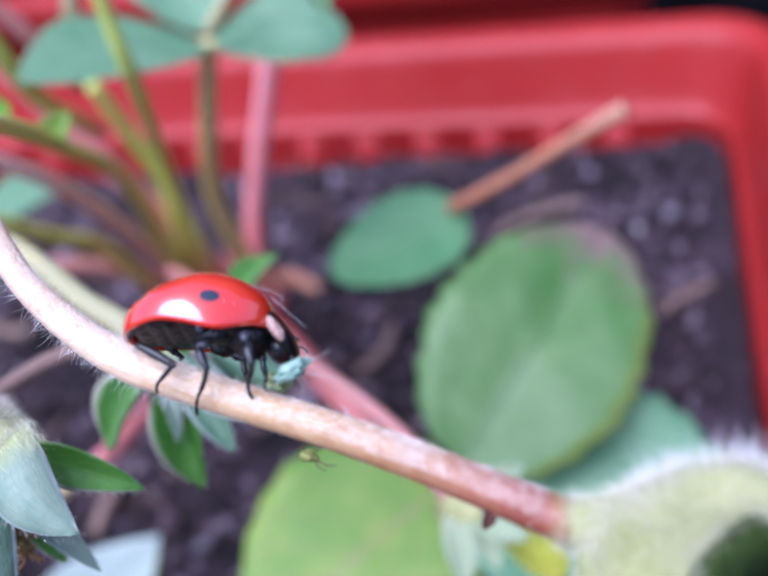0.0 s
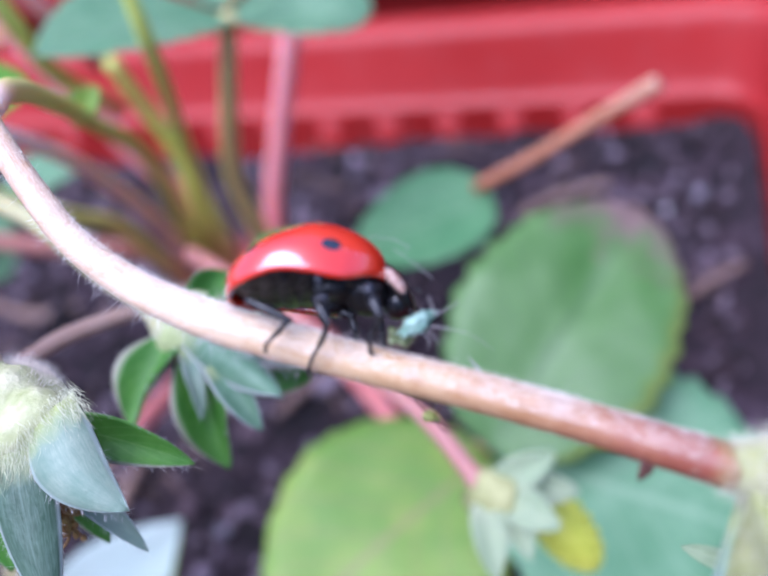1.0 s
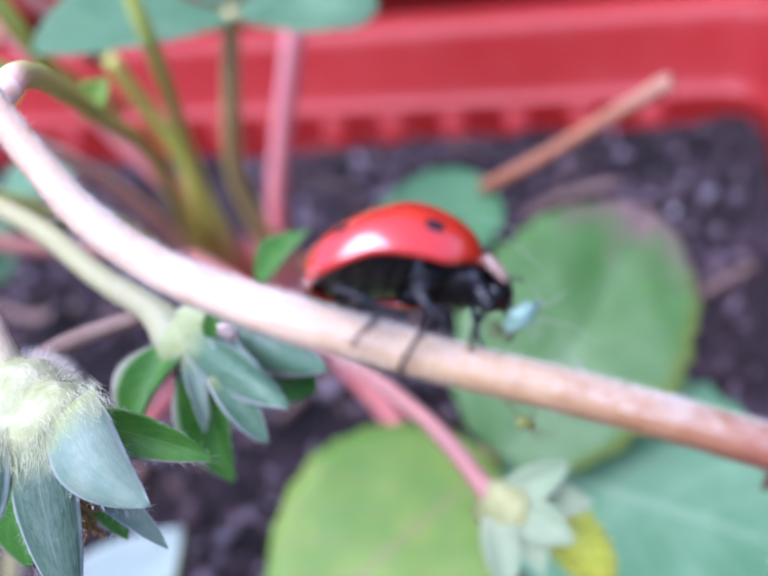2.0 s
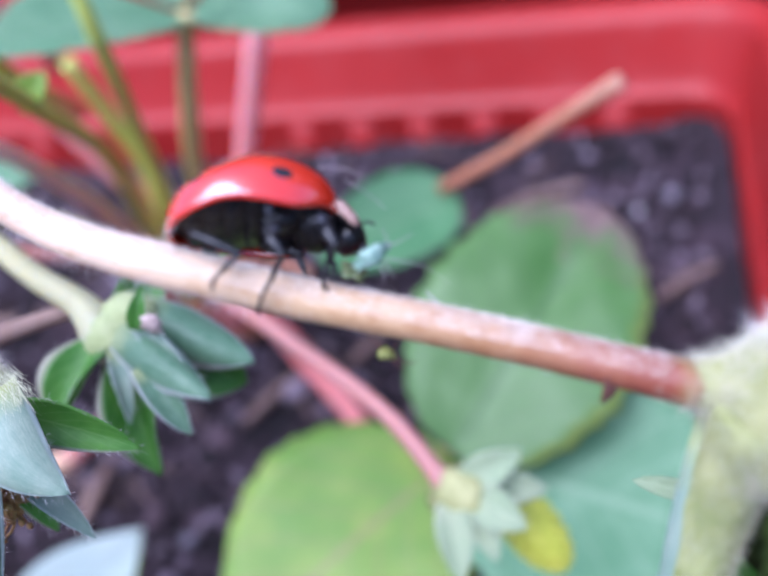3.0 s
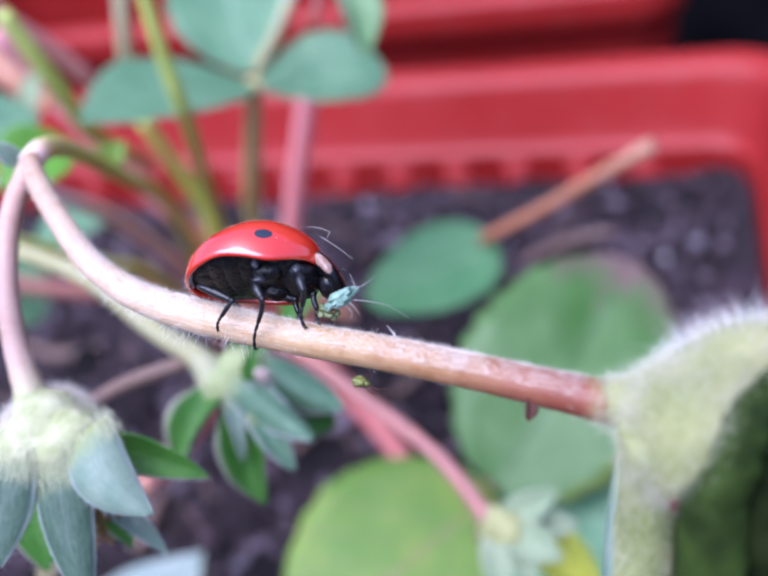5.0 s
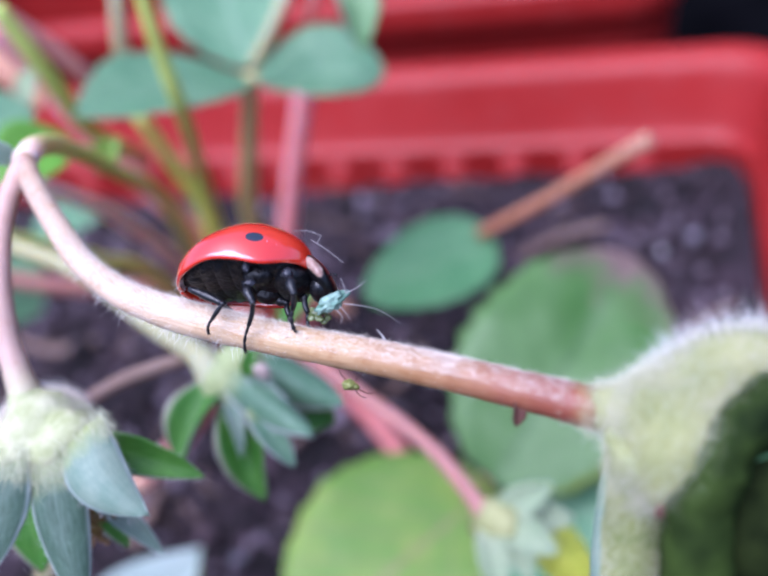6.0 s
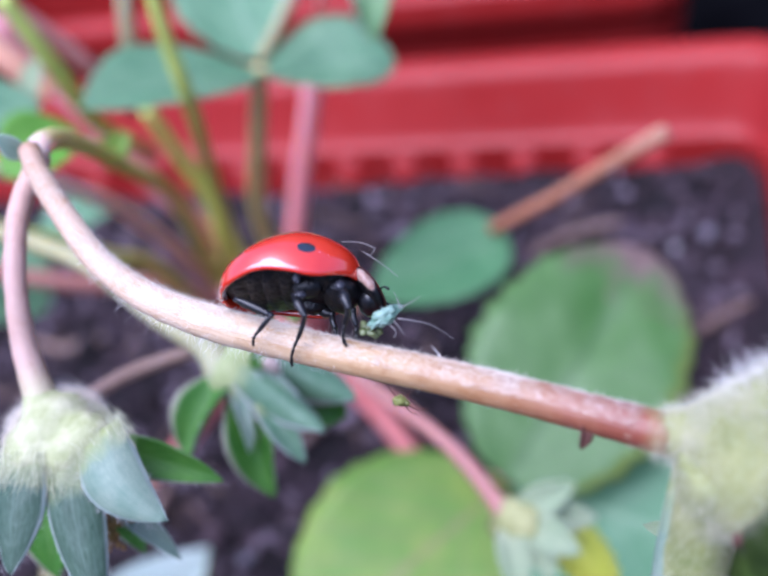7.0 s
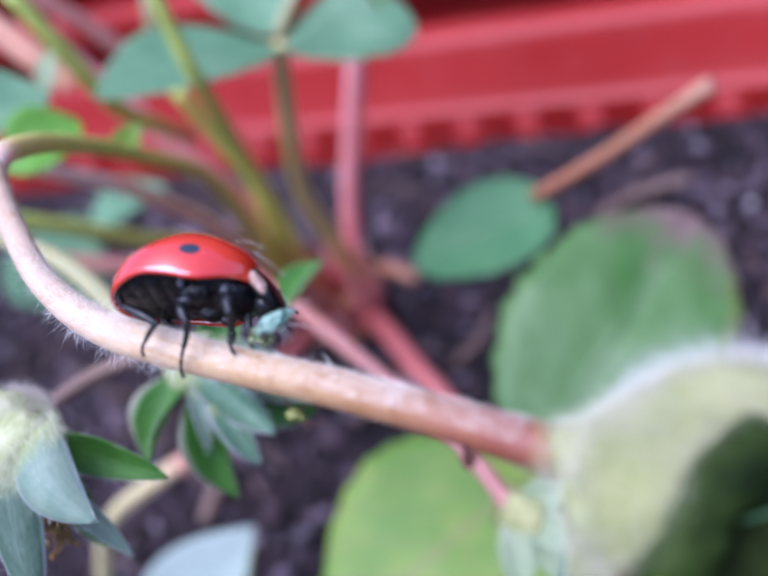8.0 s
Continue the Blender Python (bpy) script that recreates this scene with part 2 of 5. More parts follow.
STALK_ROSE = stalk_material("stalk_rose", [(0.0, (0.42, 0.16, 0.12)), (0.5, (0.46, 0.22, 0.19)), (1.0, (0.44, 0.20, 0.17))], 0.45, 0.15, 0.4, 0.3, 0.5)
STALK_SALMON = stalk_material("stalk_salmon", [(0.0, (0.72, 0.36, 0.24)), (1.0, (0.74, 0.40, 0.28))])
STALK_SHELL = stalk_material("stalk_shell", [(0.0, (0.62, 0.34, 0.28)), (0.4, (0.80, 0.56, 0.52)), (1.0, (0.86, 0.70, 0.68))], 0.45, 0.1, 0.4, 0.15, 0.9)
STALK_OLIVE = stalk_material("stalk_olive", [(0.0, (0.52, 0.13, 0.10)), (0.10, (0.56, 0.22, 0.12)), (0.24, (0.60, 0.56, 0.12)), (0.45, (0.58, 0.66, 0.12)), (1.0, (0.52, 0.62, 0.15))], 0.45, 0.1, 0.4, 0.15, 0.15)
STALK_PALE = stalk_material("stalk_pale", [(0.0, (0.33, 0.31, 0.15)), (0.6, (0.36, 0.35, 0.20)), (1.0, (0.46, 0.47, 0.29))], 0.45, 0.1, 0.4, 0.15, 0.9)
STALK_TAN = stalk_material("stalk_tan", [(0.0, (0.60, 0.16, 0.11)), (0.14, (0.62, 0.26, 0.13)), (0.28, (0.70, 0.54, 0.17)), (0.42, (0.72, 0.62, 0.20)), (1.0, (0.74, 0.66, 0.30))], 0.45, 0.1, 0.4, 0.15, 0.15)
STALK_DRY = stalk_material("stalk_dry", [(0.0, (0.36, 0.15, 0.08)), (0.7, (0.42, 0.20, 0.12)), (1.0, (0.48, 0.28, 0.19))], 0.7, 0.5, 0.2)
STALK_BLUSH = stalk_material("stalk_blush", [(0.0, (0.60, 0.39, 0.31)), (0.5, (0.52, 0.34, 0.29)), (0.8, (0.52, 0.36, 0.30)), (1.0, (0.50, 0.46, 0.30))])
STALK_ARCH = stalk_material("stalk_arch", [(0.0, (0.58, 0.54, 0.09)), (0.6, (0.52, 0.56, 0.10)), (0.84, (0.56, 0.52, 0.18)), (0.93, (0.76, 0.54, 0.46)), (1.0, (0.76, 0.56, 0.49))], 0.45, 0.1, 0.4, 0.15, 0.9)
STALK_TURN = stalk_material("stalk_turning", [(0.0, (0.46, 0.11, 0.10)), (0.25, (0.60, 0.22, 0.21)), (0.36, (0.52, 0.44, 0.24)), (1.0, (0.46, 0.48, 0.24))])
STALK_CRIMSON = stalk_material("stalk_crimson", [(0.0, (0.44, 0.08, 0.07)), (0.4, (0.56, 0.16, 0.15)), (1.0, (0.60, 0.24, 0.22))])
TWIG = stalk_material("twig_grey", [(0.0, (0.16, 0.11, 0.10)), (1.0, (0.27, 0.20, 0.17))], 0.8, 0.6, 0.2)
FUZZ = plain_material("fuzzy_calyx", (0.14, 0.17, 0.04), (0.46, 0.44, 0.21), 260, 0.7, 0.2, 0.0003, 0.6)
FUZZ_LOBE = plain_material("green_calyx_lobe", (0.11, 0.15, 0.03), (0.42, 0.42, 0.18), 260, 0.7, 0.2, 0.0004, 0.7)
FUZZ_SHADED = plain_material("shaded_olive_calyx", (0.004, 0.010, 0.001), (0.045, 0.075, 0.012), 420, 0.8, 0.12, 0.0004, 0.8)
FUZZ_PALE = plain_material("pale_calyx", (0.28, 0.31, 0.13), (0.53, 0.51, 0.33), 700, 0.7, 0.2, 0.0004, 0.8)
FUZZ_FLOWER = plain_material("flower_calyx", (0.26, 0.31, 0.12), (0.42, 0.45, 0.23), 700, 0.7, 0.2, 0.0004, 0.8)
# fruit green taken almost to black for the shade under its calyx
FRUIT_SHADED = plain_material("shaded_unripe_fruit", (0.004, 0.007, 0.002), (0.018, 0.026, 0.006), 700, 0.9, 0.06, 0.0004, 0.6)
FRUIT_LIME = plain_material("young_fruit", (0.38, 0.44, 0.03), (0.68, 0.66, 0.09), 1400, 0.5, 0.4, 0.0004, 0.7)
HAIR = plain_material("plant_hair", (0.78, 0.74, 0.70), (0.86, 0.83, 0.80), 400, 0.5, 0.4)
HAIR_WARM = plain_material("stem_down", (0.82, 0.73, 0.62), (0.89, 0.83, 0.74), 400, 0.5, 0.3)
HAIR_CREAM = plain_material("calyx_hair", (0.58, 0.57, 0.38), (0.72, 0.70, 0.54), 400, 0.5, 0.4)
HAIR_SILK = plain_material("silky_hair", (0.56, 0.58, 0.36), (0.72, 0.72, 0.52), 400, 0.5, 0.4)
BRACT = plain_material("dry_bract", (0.05, 0.018, 0.015), (0.14, 0.06, 0.045), 900, 0.7, 0.3)
STAMEN = plain_material("withered_stamen", (0.22, 0.07, 0.04), (0.42, 0.30, 0.08), 900, 0.7, 0.3)
PLASTIC = plastic_material()
SOIL = soil_material("soil", False)
CRUMB = soil_material("soil_crumbs", True)
GRIT = plain_material("grit", (0.34, 0.32, 0.33), (0.60, 0.58, 0.60), 600, 0.8, 0.3)
PEBBLE = plain_material("pebble_grey", (0.12, 0.11, 0.13), (0.26, 0.24, 0.28), 600, 0.7, 0.3)
# far darker than paving: the shade behind the planters is in this colour
GROUND = plain_material("shaded_ground", (0.0015, 0.0015, 0.002), (0.004, 0.004, 0.005), 30, 1.0, 0.0)
SHADE_WALL_GREY = plain_material("shade_wall_render", (0.09, 0.075, 0.065), (0.16, 0.14, 0.125), 60, 0.9, 0.2, 0.002, 0.6)
BOUNCE_GREY = plain_material("bounce_slab_grey", (0.10, 0.095, 0.09), (0.18, 0.17, 0.16), 40, 0.9, 0.2, 0.001, 0.5)
SHELL = shell_material()
NECK_SKIN = neck_material()
CHITIN = plain_material("black_chitin", (0.004, 0.004, 0.005), (0.016, 0.016, 0.019), 2500, 0.28, 0.45, 0.00008, 0.5)
CHITIN_GREY = plain_material("dusty_chitin", (0.012, 0.012, 0.015), (0.05, 0.05, 0.065), 2200, 0.4, 0.5, 0.00008, 0.5)
CHITIN_BELLY = plain_material("black_belly", (0.001, 0.001, 0.0014), (0.007, 0.007, 0.009), 1100, 0.36, 0.35, 0.0004, 0.8)
PATCH = plain_material("pale_patch", (0.42, 0.30, 0.26), (0.62, 0.50, 0.45), 2500, 0.35, 0.5)
APHID = plain_material("aphid_skin", (0.11, 0.22, 0.15), (0.32, 0.44, 0.36), 2500, 0.4, 0.4, 0.0001, 0.6)
APHID_WET = plain_material("aphid_flesh", (0.03, 0.05, 0.01), (0.16, 0.19, 0.06), 2500, 0.3, 0.5, 0.0001, 0.6)
APHID_DARK = plain_material("aphid_olive", (0.10, 0.11, 0.03), (0.30, 0.32, 0.08), 2500, 0.35, 0.5, 0.0001, 0.6)
FIBRE = plain_material("pale_fibre", (0.26, 0.24, 0.23), (0.42, 0.39, 0.37), 900, 0.5, 0.4)


# ---- mesh helpers (all measures in millimetres) ----
def part(name, bm, mat, parent=None, label="", m=None):
    """One mesh object from a bmesh, under parent."""
    bmesh.ops.recalc_face_normals(bm, faces=bm.faces)
    bmesh.ops.scale(bm, vec=(MM, MM, MM), verts=bm.verts)
    me = bpy.data.meshes.new(name)
    bm.to_mesh(me)
    bm.free()
    for p in me.polygons:
        p.use_smooth = True
    me.materials.append(mat)
    ob = new(name, me)
    ob.parent = parent
    if m is not None:
        ob.matrix_basis = m
    return tagged(ob, label)


def empty(name, x, y, z, label, category, group=""):
    ob = new(name)
    ob.empty_display_size = 0.005
    ob.location = (x * MM, y * MM, z * MM)
    return tagged(ob, label, category, group)


def spline(pts, n):
    """n + 1 points of a smooth curve through pts."""
    P = [Vector(p) for p in pts]
    P = [P[0] * 2 - P[1]] + P + [P[-1] * 2 - P[-2]]
    out = []
    for i in range(n + 1):
        s = i / n * (len(P) - 3)
        k = min(int(s), len(P) - 4)
        t = s - k
        a, b, c, d = P[k:k + 4]
        out.append(0.5 * (2 * b + (c - a) * t + (2 * a - 5 * b + 4 * c - d) * t * t + (3 * b - a - 3 * c + d) * t ** 3))
    return out


def lerp_list(values, s):
    k = min(int(s * (len(values) - 1)), len(values) - 2)
    t = s * (len(values) - 1) - k
    return values[k] * (1 - t) + values[k + 1] * t


def tube(bm, pts, radii, n=24, sides=12, rough=0.0, seed=0):
    """A round tapered stalk along a smooth curve, closed at both ends, with lengthwise UVs."""
    uv = bm.loops.layers.uv.verify()
    line = spline(pts, n)
    side = None
    rings = []
    for i, p in enumerate(line):
        d = (line[min(i + 1, n)] - line[max(i - 1, 0)]).normalized()
        side = (side - d * side.dot(d)).normalized() if side else d.orthogonal().normalized()
        up = d.cross(side)
        r = lerp_list(radii, i / n)
        ring = []
        for k in range(sides):
            a = 2 * math.pi * k / sides
            q = r * (1 + rough * noise.noise(Vector((i * 0.7 + seed, math.cos(a) * 1.5, math.sin(a) * 1.5))))
            ring.append(bm.verts.new(p + side * math.cos(a) * q + up * math.sin(a) * q))
        rings.append(ring)
    for i in range(n):
        for k in range(sides):
            j = (k + 1) % sides
            f = bm.faces.new((rings[i][k], rings[i][j], rings[i + 1][j], rings[i + 1][k]))
            for loop, (a, b) in zip(f.loops, ((i, k), (i, k + 1), (i + 1, k + 1), (i + 1, k))):
                loop[uv].uv = (a / n, b / sides)
    for i, flip in ((0, True), (n, False)):
        f = bm.faces.new(rings[i][::-1] if flip else rings[i])
        for loop in f.loops:
            loop[uv].uv = (i / n, 0.5)
    return line


def stalk(name, pts, radii, mat, parent=None, label="", n=24, sides=12, rough=0.08, seed=0):
    bm = bmesh.new()
    tube(bm, pts, radii, n, sides, rough, seed)
    return part(name, bm, mat, parent, label)


def blade(bm, base, tip, up, width, cup=0.15, droop=0.1, teeth=9, tooth=0.06, swell=1.0, blunt=0.7, thick=0.28, n=30, m=10, twist=0.0, ripple=0.02, seed=0, broad=False, bow=0.0, tipped=2.4, fold=0.0):
    """A leaf blade with thickness: toothed outline, widest where swell puts it, cupped across and drooping along."""
    uv = bm.loops.layers.uv.verify()
    base, tip, up = Vector(base), Vector(tip), Vector(up)
    length = (tip - base).length
    x = (tip - base).normalized()
    z = (up - x * up.dot(x)).normalized()
    y = z.cross(x)
    grids = []
    for level in (0.0, -thick):
        g = []
        for i in range(n + 1):
            s = i / n
            w = width / 2 * max(math.sin(math.pi * min(s, 0.9999) ** swell), 0.0) ** blunt
            if broad:
                w = width / 2 * (1 - s ** tipped) ** (0.85 if tipped < 3 else 0.6) * (0.7 + 0.3 * math.sin(math.pi / 2 * min(s * 2.2, 1)))
            if 0 < i < n and teeth:
                w *= 1 + tooth * (1 - 2 * ((s * teeth) % 1.0))
            w = max(w, width * 0.004)
            a = twist * s
            yy, zz = y * math.cos(a) + z * math.sin(a), z * math.cos(a) - y * math.sin(a)
            row = []
            for k in range(m + 1):
                v = 2 * k / m - 1
                h = cup * width * v * v * math.sin(math.pi * min(s + 0.05, 1)) - droop * length * (s - 0.5) ** 2 * 2 + droop * length * 0.5
                h += ripple * width * noise.noise(Vector((s * 5 + seed, v * 2.2, seed * 1.7)))
                h -= 0.012 * width * max(0, 1 - abs(v) * 6)
                h += fold * width * abs(v) * math.sin(math.pi * min(s + 0.05, 1))
                row.append(bm.verts.new(base + x * length * s + yy * (w * v + bow * length * 4 * s * (1 - s)) + zz * (h + level * (1 - 0.5 * abs(v)))))
            g.append(row)
        grids.append(g)
    top, low = grids

    def quad(vs, co):
        f = bm.faces.new(vs)
        for loop, c in zip(f.loops, co):
            loop[uv].uv = c
    for i in range(n):
        for k in range(m):
            co = ((i / n, k / m), ((i + 1) / n, k / m), ((i + 1) / n, (k + 1) / m), (i / n, (k + 1) / m))
            quad((top[i][k], top[i + 1][k], top[i + 1][k + 1], top[i][k + 1]), co)
            quad((low[i][k], low[i][k + 1], low[i + 1][k + 1], low[i + 1][k]), (co[0], co[3], co[2], co[1]))
        for k in (0, m):
            quad((top[i][k], low[i][k], low[i + 1][k], top[i + 1][k]), ((i / n, k / m), (i / n, k / m), ((i + 1) / n, k / m), ((i + 1) / n, k / m)))
    for i in (0, n):
        for k in range(m):
            quad((top[i][k], top[i][k + 1], low[i][k + 1], low[i][k]), ((i / n, k / m), (i / n, (k + 1) / m), (i / n, (k + 1) / m), (i / n, k / m)))
    return [(row[k].co.copy(), (row[k].co - row[m // 2].co).normalized(), x) for row in top[2:-1] for k in (0, m)]


def leaf(name, base, tip, up, width, mat, parent, label="", hairs=0, hair_parent=None, **kw):
    bm = bmesh.new()
    edge = blade(bm, base, tip, up, width, **kw)
    if hairs:
        hb = bmesh.new()
        hr = random.Random(hairs)
        for _ in range(hairs):
            p, out, along = hr.choice(edge)
            whisker(hb, p + along * hr.uniform(-0.4, 0.4) - out * 0.05, out * 0.6 + along * hr.uniform(0.3, 1.4) + rand_dir(hr) * 0.6, hr.uniform(0.1, 0.45), 0.005, rand_dir(hr))
        tagged(part("sepal_hairs", hb, HAIR, hair_parent, "fine white hairs along the sepal"), kind="stuff")
    return part(name, bm, mat, parent, label)


def ball(bm, c, rx, ry, rz, u=20, v=12, rough=0.0, freq=1.0, turn=None):
    """A closed egg with optional knobbly relief."""
    r = bmesh.ops.create_uvsphere(bm, u_segments=u, v_segments=v, radius=1.0)
    c = Vector(c)
    for w in r["verts"]:
        k = 1 + rough * noise.noise(w.co * freq + c)
        p = Vector((w.co.x * rx * k, w.co.y * ry * k, w.co.z * rz * k))
        w.co = c + (turn @ p if turn else p)


def whisker(bm, a, d, length, r, bend):
    """One fine hair: a bent three-sided spike from a along d."""
    d = d.normalized()
    s = d.orthogonal().normalized()
    t = d.cross(s)
    mid = a + d * length * 0.55 + bend * length * 0.2
    end = a + d * length + bend * length * 0.5
    lo = [bm.verts.new(a + (s * math.cos(q) + t * math.sin(q)) * r) for q in (0, 2.1, 4.2)]
    md = [bm.verts.new(mid + (s * math.cos(q) + t * math.sin(q)) * r * 0.7) for q in (0, 2.1, 4.2)]
    top = bm.verts.new(end)
    for k in range(3):
        j = (k + 1) % 3
        bm.faces.new((lo[k], lo[j], md[j], md[k]))
        bm.faces.new((md[k], md[j], top))


def blend(ob, voxel, rounds):
    """Melts the overlapping lumps of a part into one skin."""
    mod = ob.modifiers.new("blend", "REMESH")
    mod.mode, mod.voxel_size, mod.use_smooth_shade = "VOXEL", voxel * MM, True
    mod = ob.modifiers.new("soften", "SMOOTH")
    mod.factor, mod.iterations = 0.5, rounds


def rand_dir(rng):
    return Vector((rng.gauss(0, 1), rng.gauss(0, 1), rng.gauss(0, 1))).normalized()


def tube_hairs(line, radii, count, length, r, rng, parent, span=(0.0, 1.0), label="fine white hairs", lean=None, mat=None, lie=0.5):
    bm = bmesh.new()
    n = len(line) - 1
    for _ in range(count):
        s = rng.uniform(*span)
        k = min(int(s * n), n - 1)
        p = line[k].lerp(line[k + 1], s * n - k)
        d = (line[k + 1] - line[k]).normalized()
        o = rand_dir(rng) * 0.8 + lean if lean else rand_dir(rng)
        o = (o - d * o.dot(d)).normalized()
        whisker(bm, p + o * lerp_list(radii, s) * 0.97, o + d * rng.uniform(-lie, lie), length * rng.uniform(0.5, 1.2), r, rand_dir(rng))
    return tagged(part("stem_hairs", bm, mat or HAIR, parent, label), kind="stuff")


def ball_hairs(c, rx, ry, rz, count, length, r, rng, parent, keep, turn=None, label="fine white hairs", mat=None):
    bm = bmesh.new()
    made = 0
    while made < count:
        o = rand_dir(rng)
        w = turn @ o if turn else o
        if w.dot(keep) < -0.25:
            continue
        p = Vector((o.x * rx, o.y * ry, o.z * rz))
        p = turn @ p if turn else p
        whisker(bm, Vector(c) + p * 0.97, w + rand_dir(rng) * 0.45, length * rng.uniform(0.5, 1.25), r, rand_dir(rng))
        made += 1
    return tagged(part("calyx_hairs", bm, mat or HAIR_CREAM, parent, label), kind="stuff")


# ---- planter, soil and ground ----
SOIL_Y0, SOIL_Y1, SOIL_X0, SOIL_X1 = 8.0, 178.0, -330.0, 16.5


def ring_path(out, r, seg=8):
    """Points of the rounded rectangle that lies out millimetres outside the inner wall."""
    x0, x1, y0, y1 = SOIL_X0 - out, SOIL_X1 + (0.65 * out if out > 0 else out), SOIL_Y0 - out, SOIL_Y1 + out
    r = r + 0.35 * max(out, 0)
    pts = []
    for cx, cy, a0 in ((x1 - r, y1 - r, 0), (x0 + r, y1 - r, 90), (x0 + r, y0 + r, 180), (x1 - r, y0 + r, 270)):
        for k in range(seg + 1):
            a = radians(a0 + 90 * k / seg)
            pts.append((cx + r * math.cos(a), cy + r * math.sin(a)))
    return pts


def planter_body():
    profile = [(-9, -128), (-2.5, -60), (-0.6, -12), (0.0, 5.8), (0.0, 6.6), (0.1, 7.4), (0.4, 8.0), (1.5, 8.5), (2.3, 9.5), (3.4, 11.8), (5.6, 16.4),
               (7.0, 20.2), (7.6, 21.6), (8.6, 22.8), (10.2, 23.7), (12.4, 24.1), (14.6, 23.8), (16.2, 22.8), (17.0, 21.2), (17.0, 13.6), (16.6, 12.8), (15.4, 12.6), (14.0, 8.0), (8.0, -25.0), (-3.0, -128), (-3.0, -131), (-9, -131)]
    bm = bmesh.new()
    rings = [[bm.verts.new((x, y, z)) for x, y in ring_path(o, 10.0)] for o, z in profile]
    count = len(rings[0])
    for a, b in zip(rings, rings[1:] + rings[:1]):
        for k in range(count):
            j = (k + 1) % count
            bm.faces.new((a[k], a[j], b[j], b[k]))
    bm.faces.new(rings[0])
    bm.faces.new(rings[-1])
    return bm


def rib_mesh():
    """A vertical rib under the ledge, with rounded front."""
    bm = bmesh.new()
    outline = [(-3.2, 0.4), (-2.6, -0.1), (-1.4, -0.6), (0, -0.75), (1.4, -0.6), (2.6, -0.1), (3.2, 0.4)]
    lo = [bm.verts.new((x, y + 0.2, -14)) for x, y in outline]
    hi = [bm.verts.new((x, y, 6.4)) for x, y in outline]
    for k in range(len(outline) - 1):
        bm.faces.new((lo[k], lo[k + 1], hi[k + 1], hi[k]))
    bm.faces.new(hi)
    bm.faces.new(lo[::-1])
    return bm


def build_planter():
    pl = empty("planter", 0, 0, 0, "long red plastic planter box filled with dark soil", "planter", "red planters")
    part("box", planter_body(), PLASTIC, pl)
    first = None
    spots = [(x, SOIL_Y1 - 0.2, 0) for x in np.arange(-313, 4, 14.6)]
    spots += [(x, SOIL_Y0 + 0.2, 180) for x in np.arange(-313, 4, 14.6)]
    for x, y, a in spots:
        m = pose(x * MM, y * MM, 0, 0, 0, a)
        if first is None:
            first = part("rib", rib_mesh(), PLASTIC, pl, "", m)
        else:
            o = new("rib", first.data)
            o.parent = pl
            o.matrix_basis = m
    return pl


planter = build_planter()
# the box has sunk a little at its right end
SUNK = pose(-0.07, 0, 0) @ pose(0, 0, 0, 0, 1.4, 0) @ pose(0.07, 0, 0)
planter.matrix_basis = SUNK
back_planter = copy_thing(planter, pose(-0.0235, 0.2410, 0.0) @ SUNK)
tagged(back_planter, "long red plastic planter box standing behind the planted one")


def soil_height(x, y):
    v = Vector((x * 0.03, y * 0.03, 0))
    h = 2.4 * noise.noise(v) + 1.7 * noise.noise(v * 3.1) + 1.1 * noise.noise(v * 8.3) + 0.7 * noise.noise(v * 21)
    return h - 0.8


def build_soil():
    bm = bmesh.new()
    nx, ny = 260, 140
    g = [[None] * (ny + 1) for _ in range(nx + 1)]
    for i in range(nx + 1):
        for k in range(ny + 1):
            x = SOIL_X0 + 0.6 + (SOIL_X1 - SOIL_X0 - 1.2) * i / nx
            y = SOIL_Y0 + 0.6 + (SOIL_Y1 - SOIL_Y0 - 1.2) * k / ny
            g[i][k] = bm.verts.new((x, y, soil_height(x, y)))
    for i in range(nx):
        for k in range(ny):
            bm.faces.new((g[i][k], g[i + 1][k], g[i + 1][k + 1], g[i][k + 1]))
    return tagged(part("soil", bm, SOIL), "dark crumbly potting soil filling the planter", "soil", kind="structure")


def scatter(name, count, box, size, mat, seed, label, category, sink=0.3):
    """Many small lumps on the soil, as one mesh."""
    rng = random.Random(seed)
    tmp = bmesh.new()
    bmesh.ops.create_icosphere(tmp, subdivisions=1, radius=1.0)
    co = [v.co.copy() for v in tmp.verts]
    tri = [[v.index for v in f.verts] for f in tmp.faces]
    tmp.free()
    verts, faces = [], []
    for _ in range(count):
        x, y = rng.uniform(box[0], box[1]), rng.uniform(box[2], box[3])
        s = rng.uniform(*size) * rng.uniform(0.5, 1.0)
        e = Euler((rng.uniform(0, 6), rng.uniform(0, 6), rng.uniform(0, 6)))
        sx, sy, sz = s * rng.uniform(0.7, 1.5), s * rng.uniform(0.6, 1.1), s * rng.uniform(0.5, 0.9)
        c = Vector((x, y, soil_height(x, y) + s * sink))
        off = len(verts)
        for p in co:
            q = Vector((p.x * sx, p.y * sy, p.z * sz)) * rng.uniform(0.75, 1.2)
            q.rotate(e)
            verts.append((c + q) * MM)
        faces += [[off + k for k in t] for t in tri]
    me = bpy.data.meshes.new(name)
    me.from_pydata(verts, [], faces)
    me.materials.append(mat)
    return tagged(new(name, me), label, category, kind="stuff")


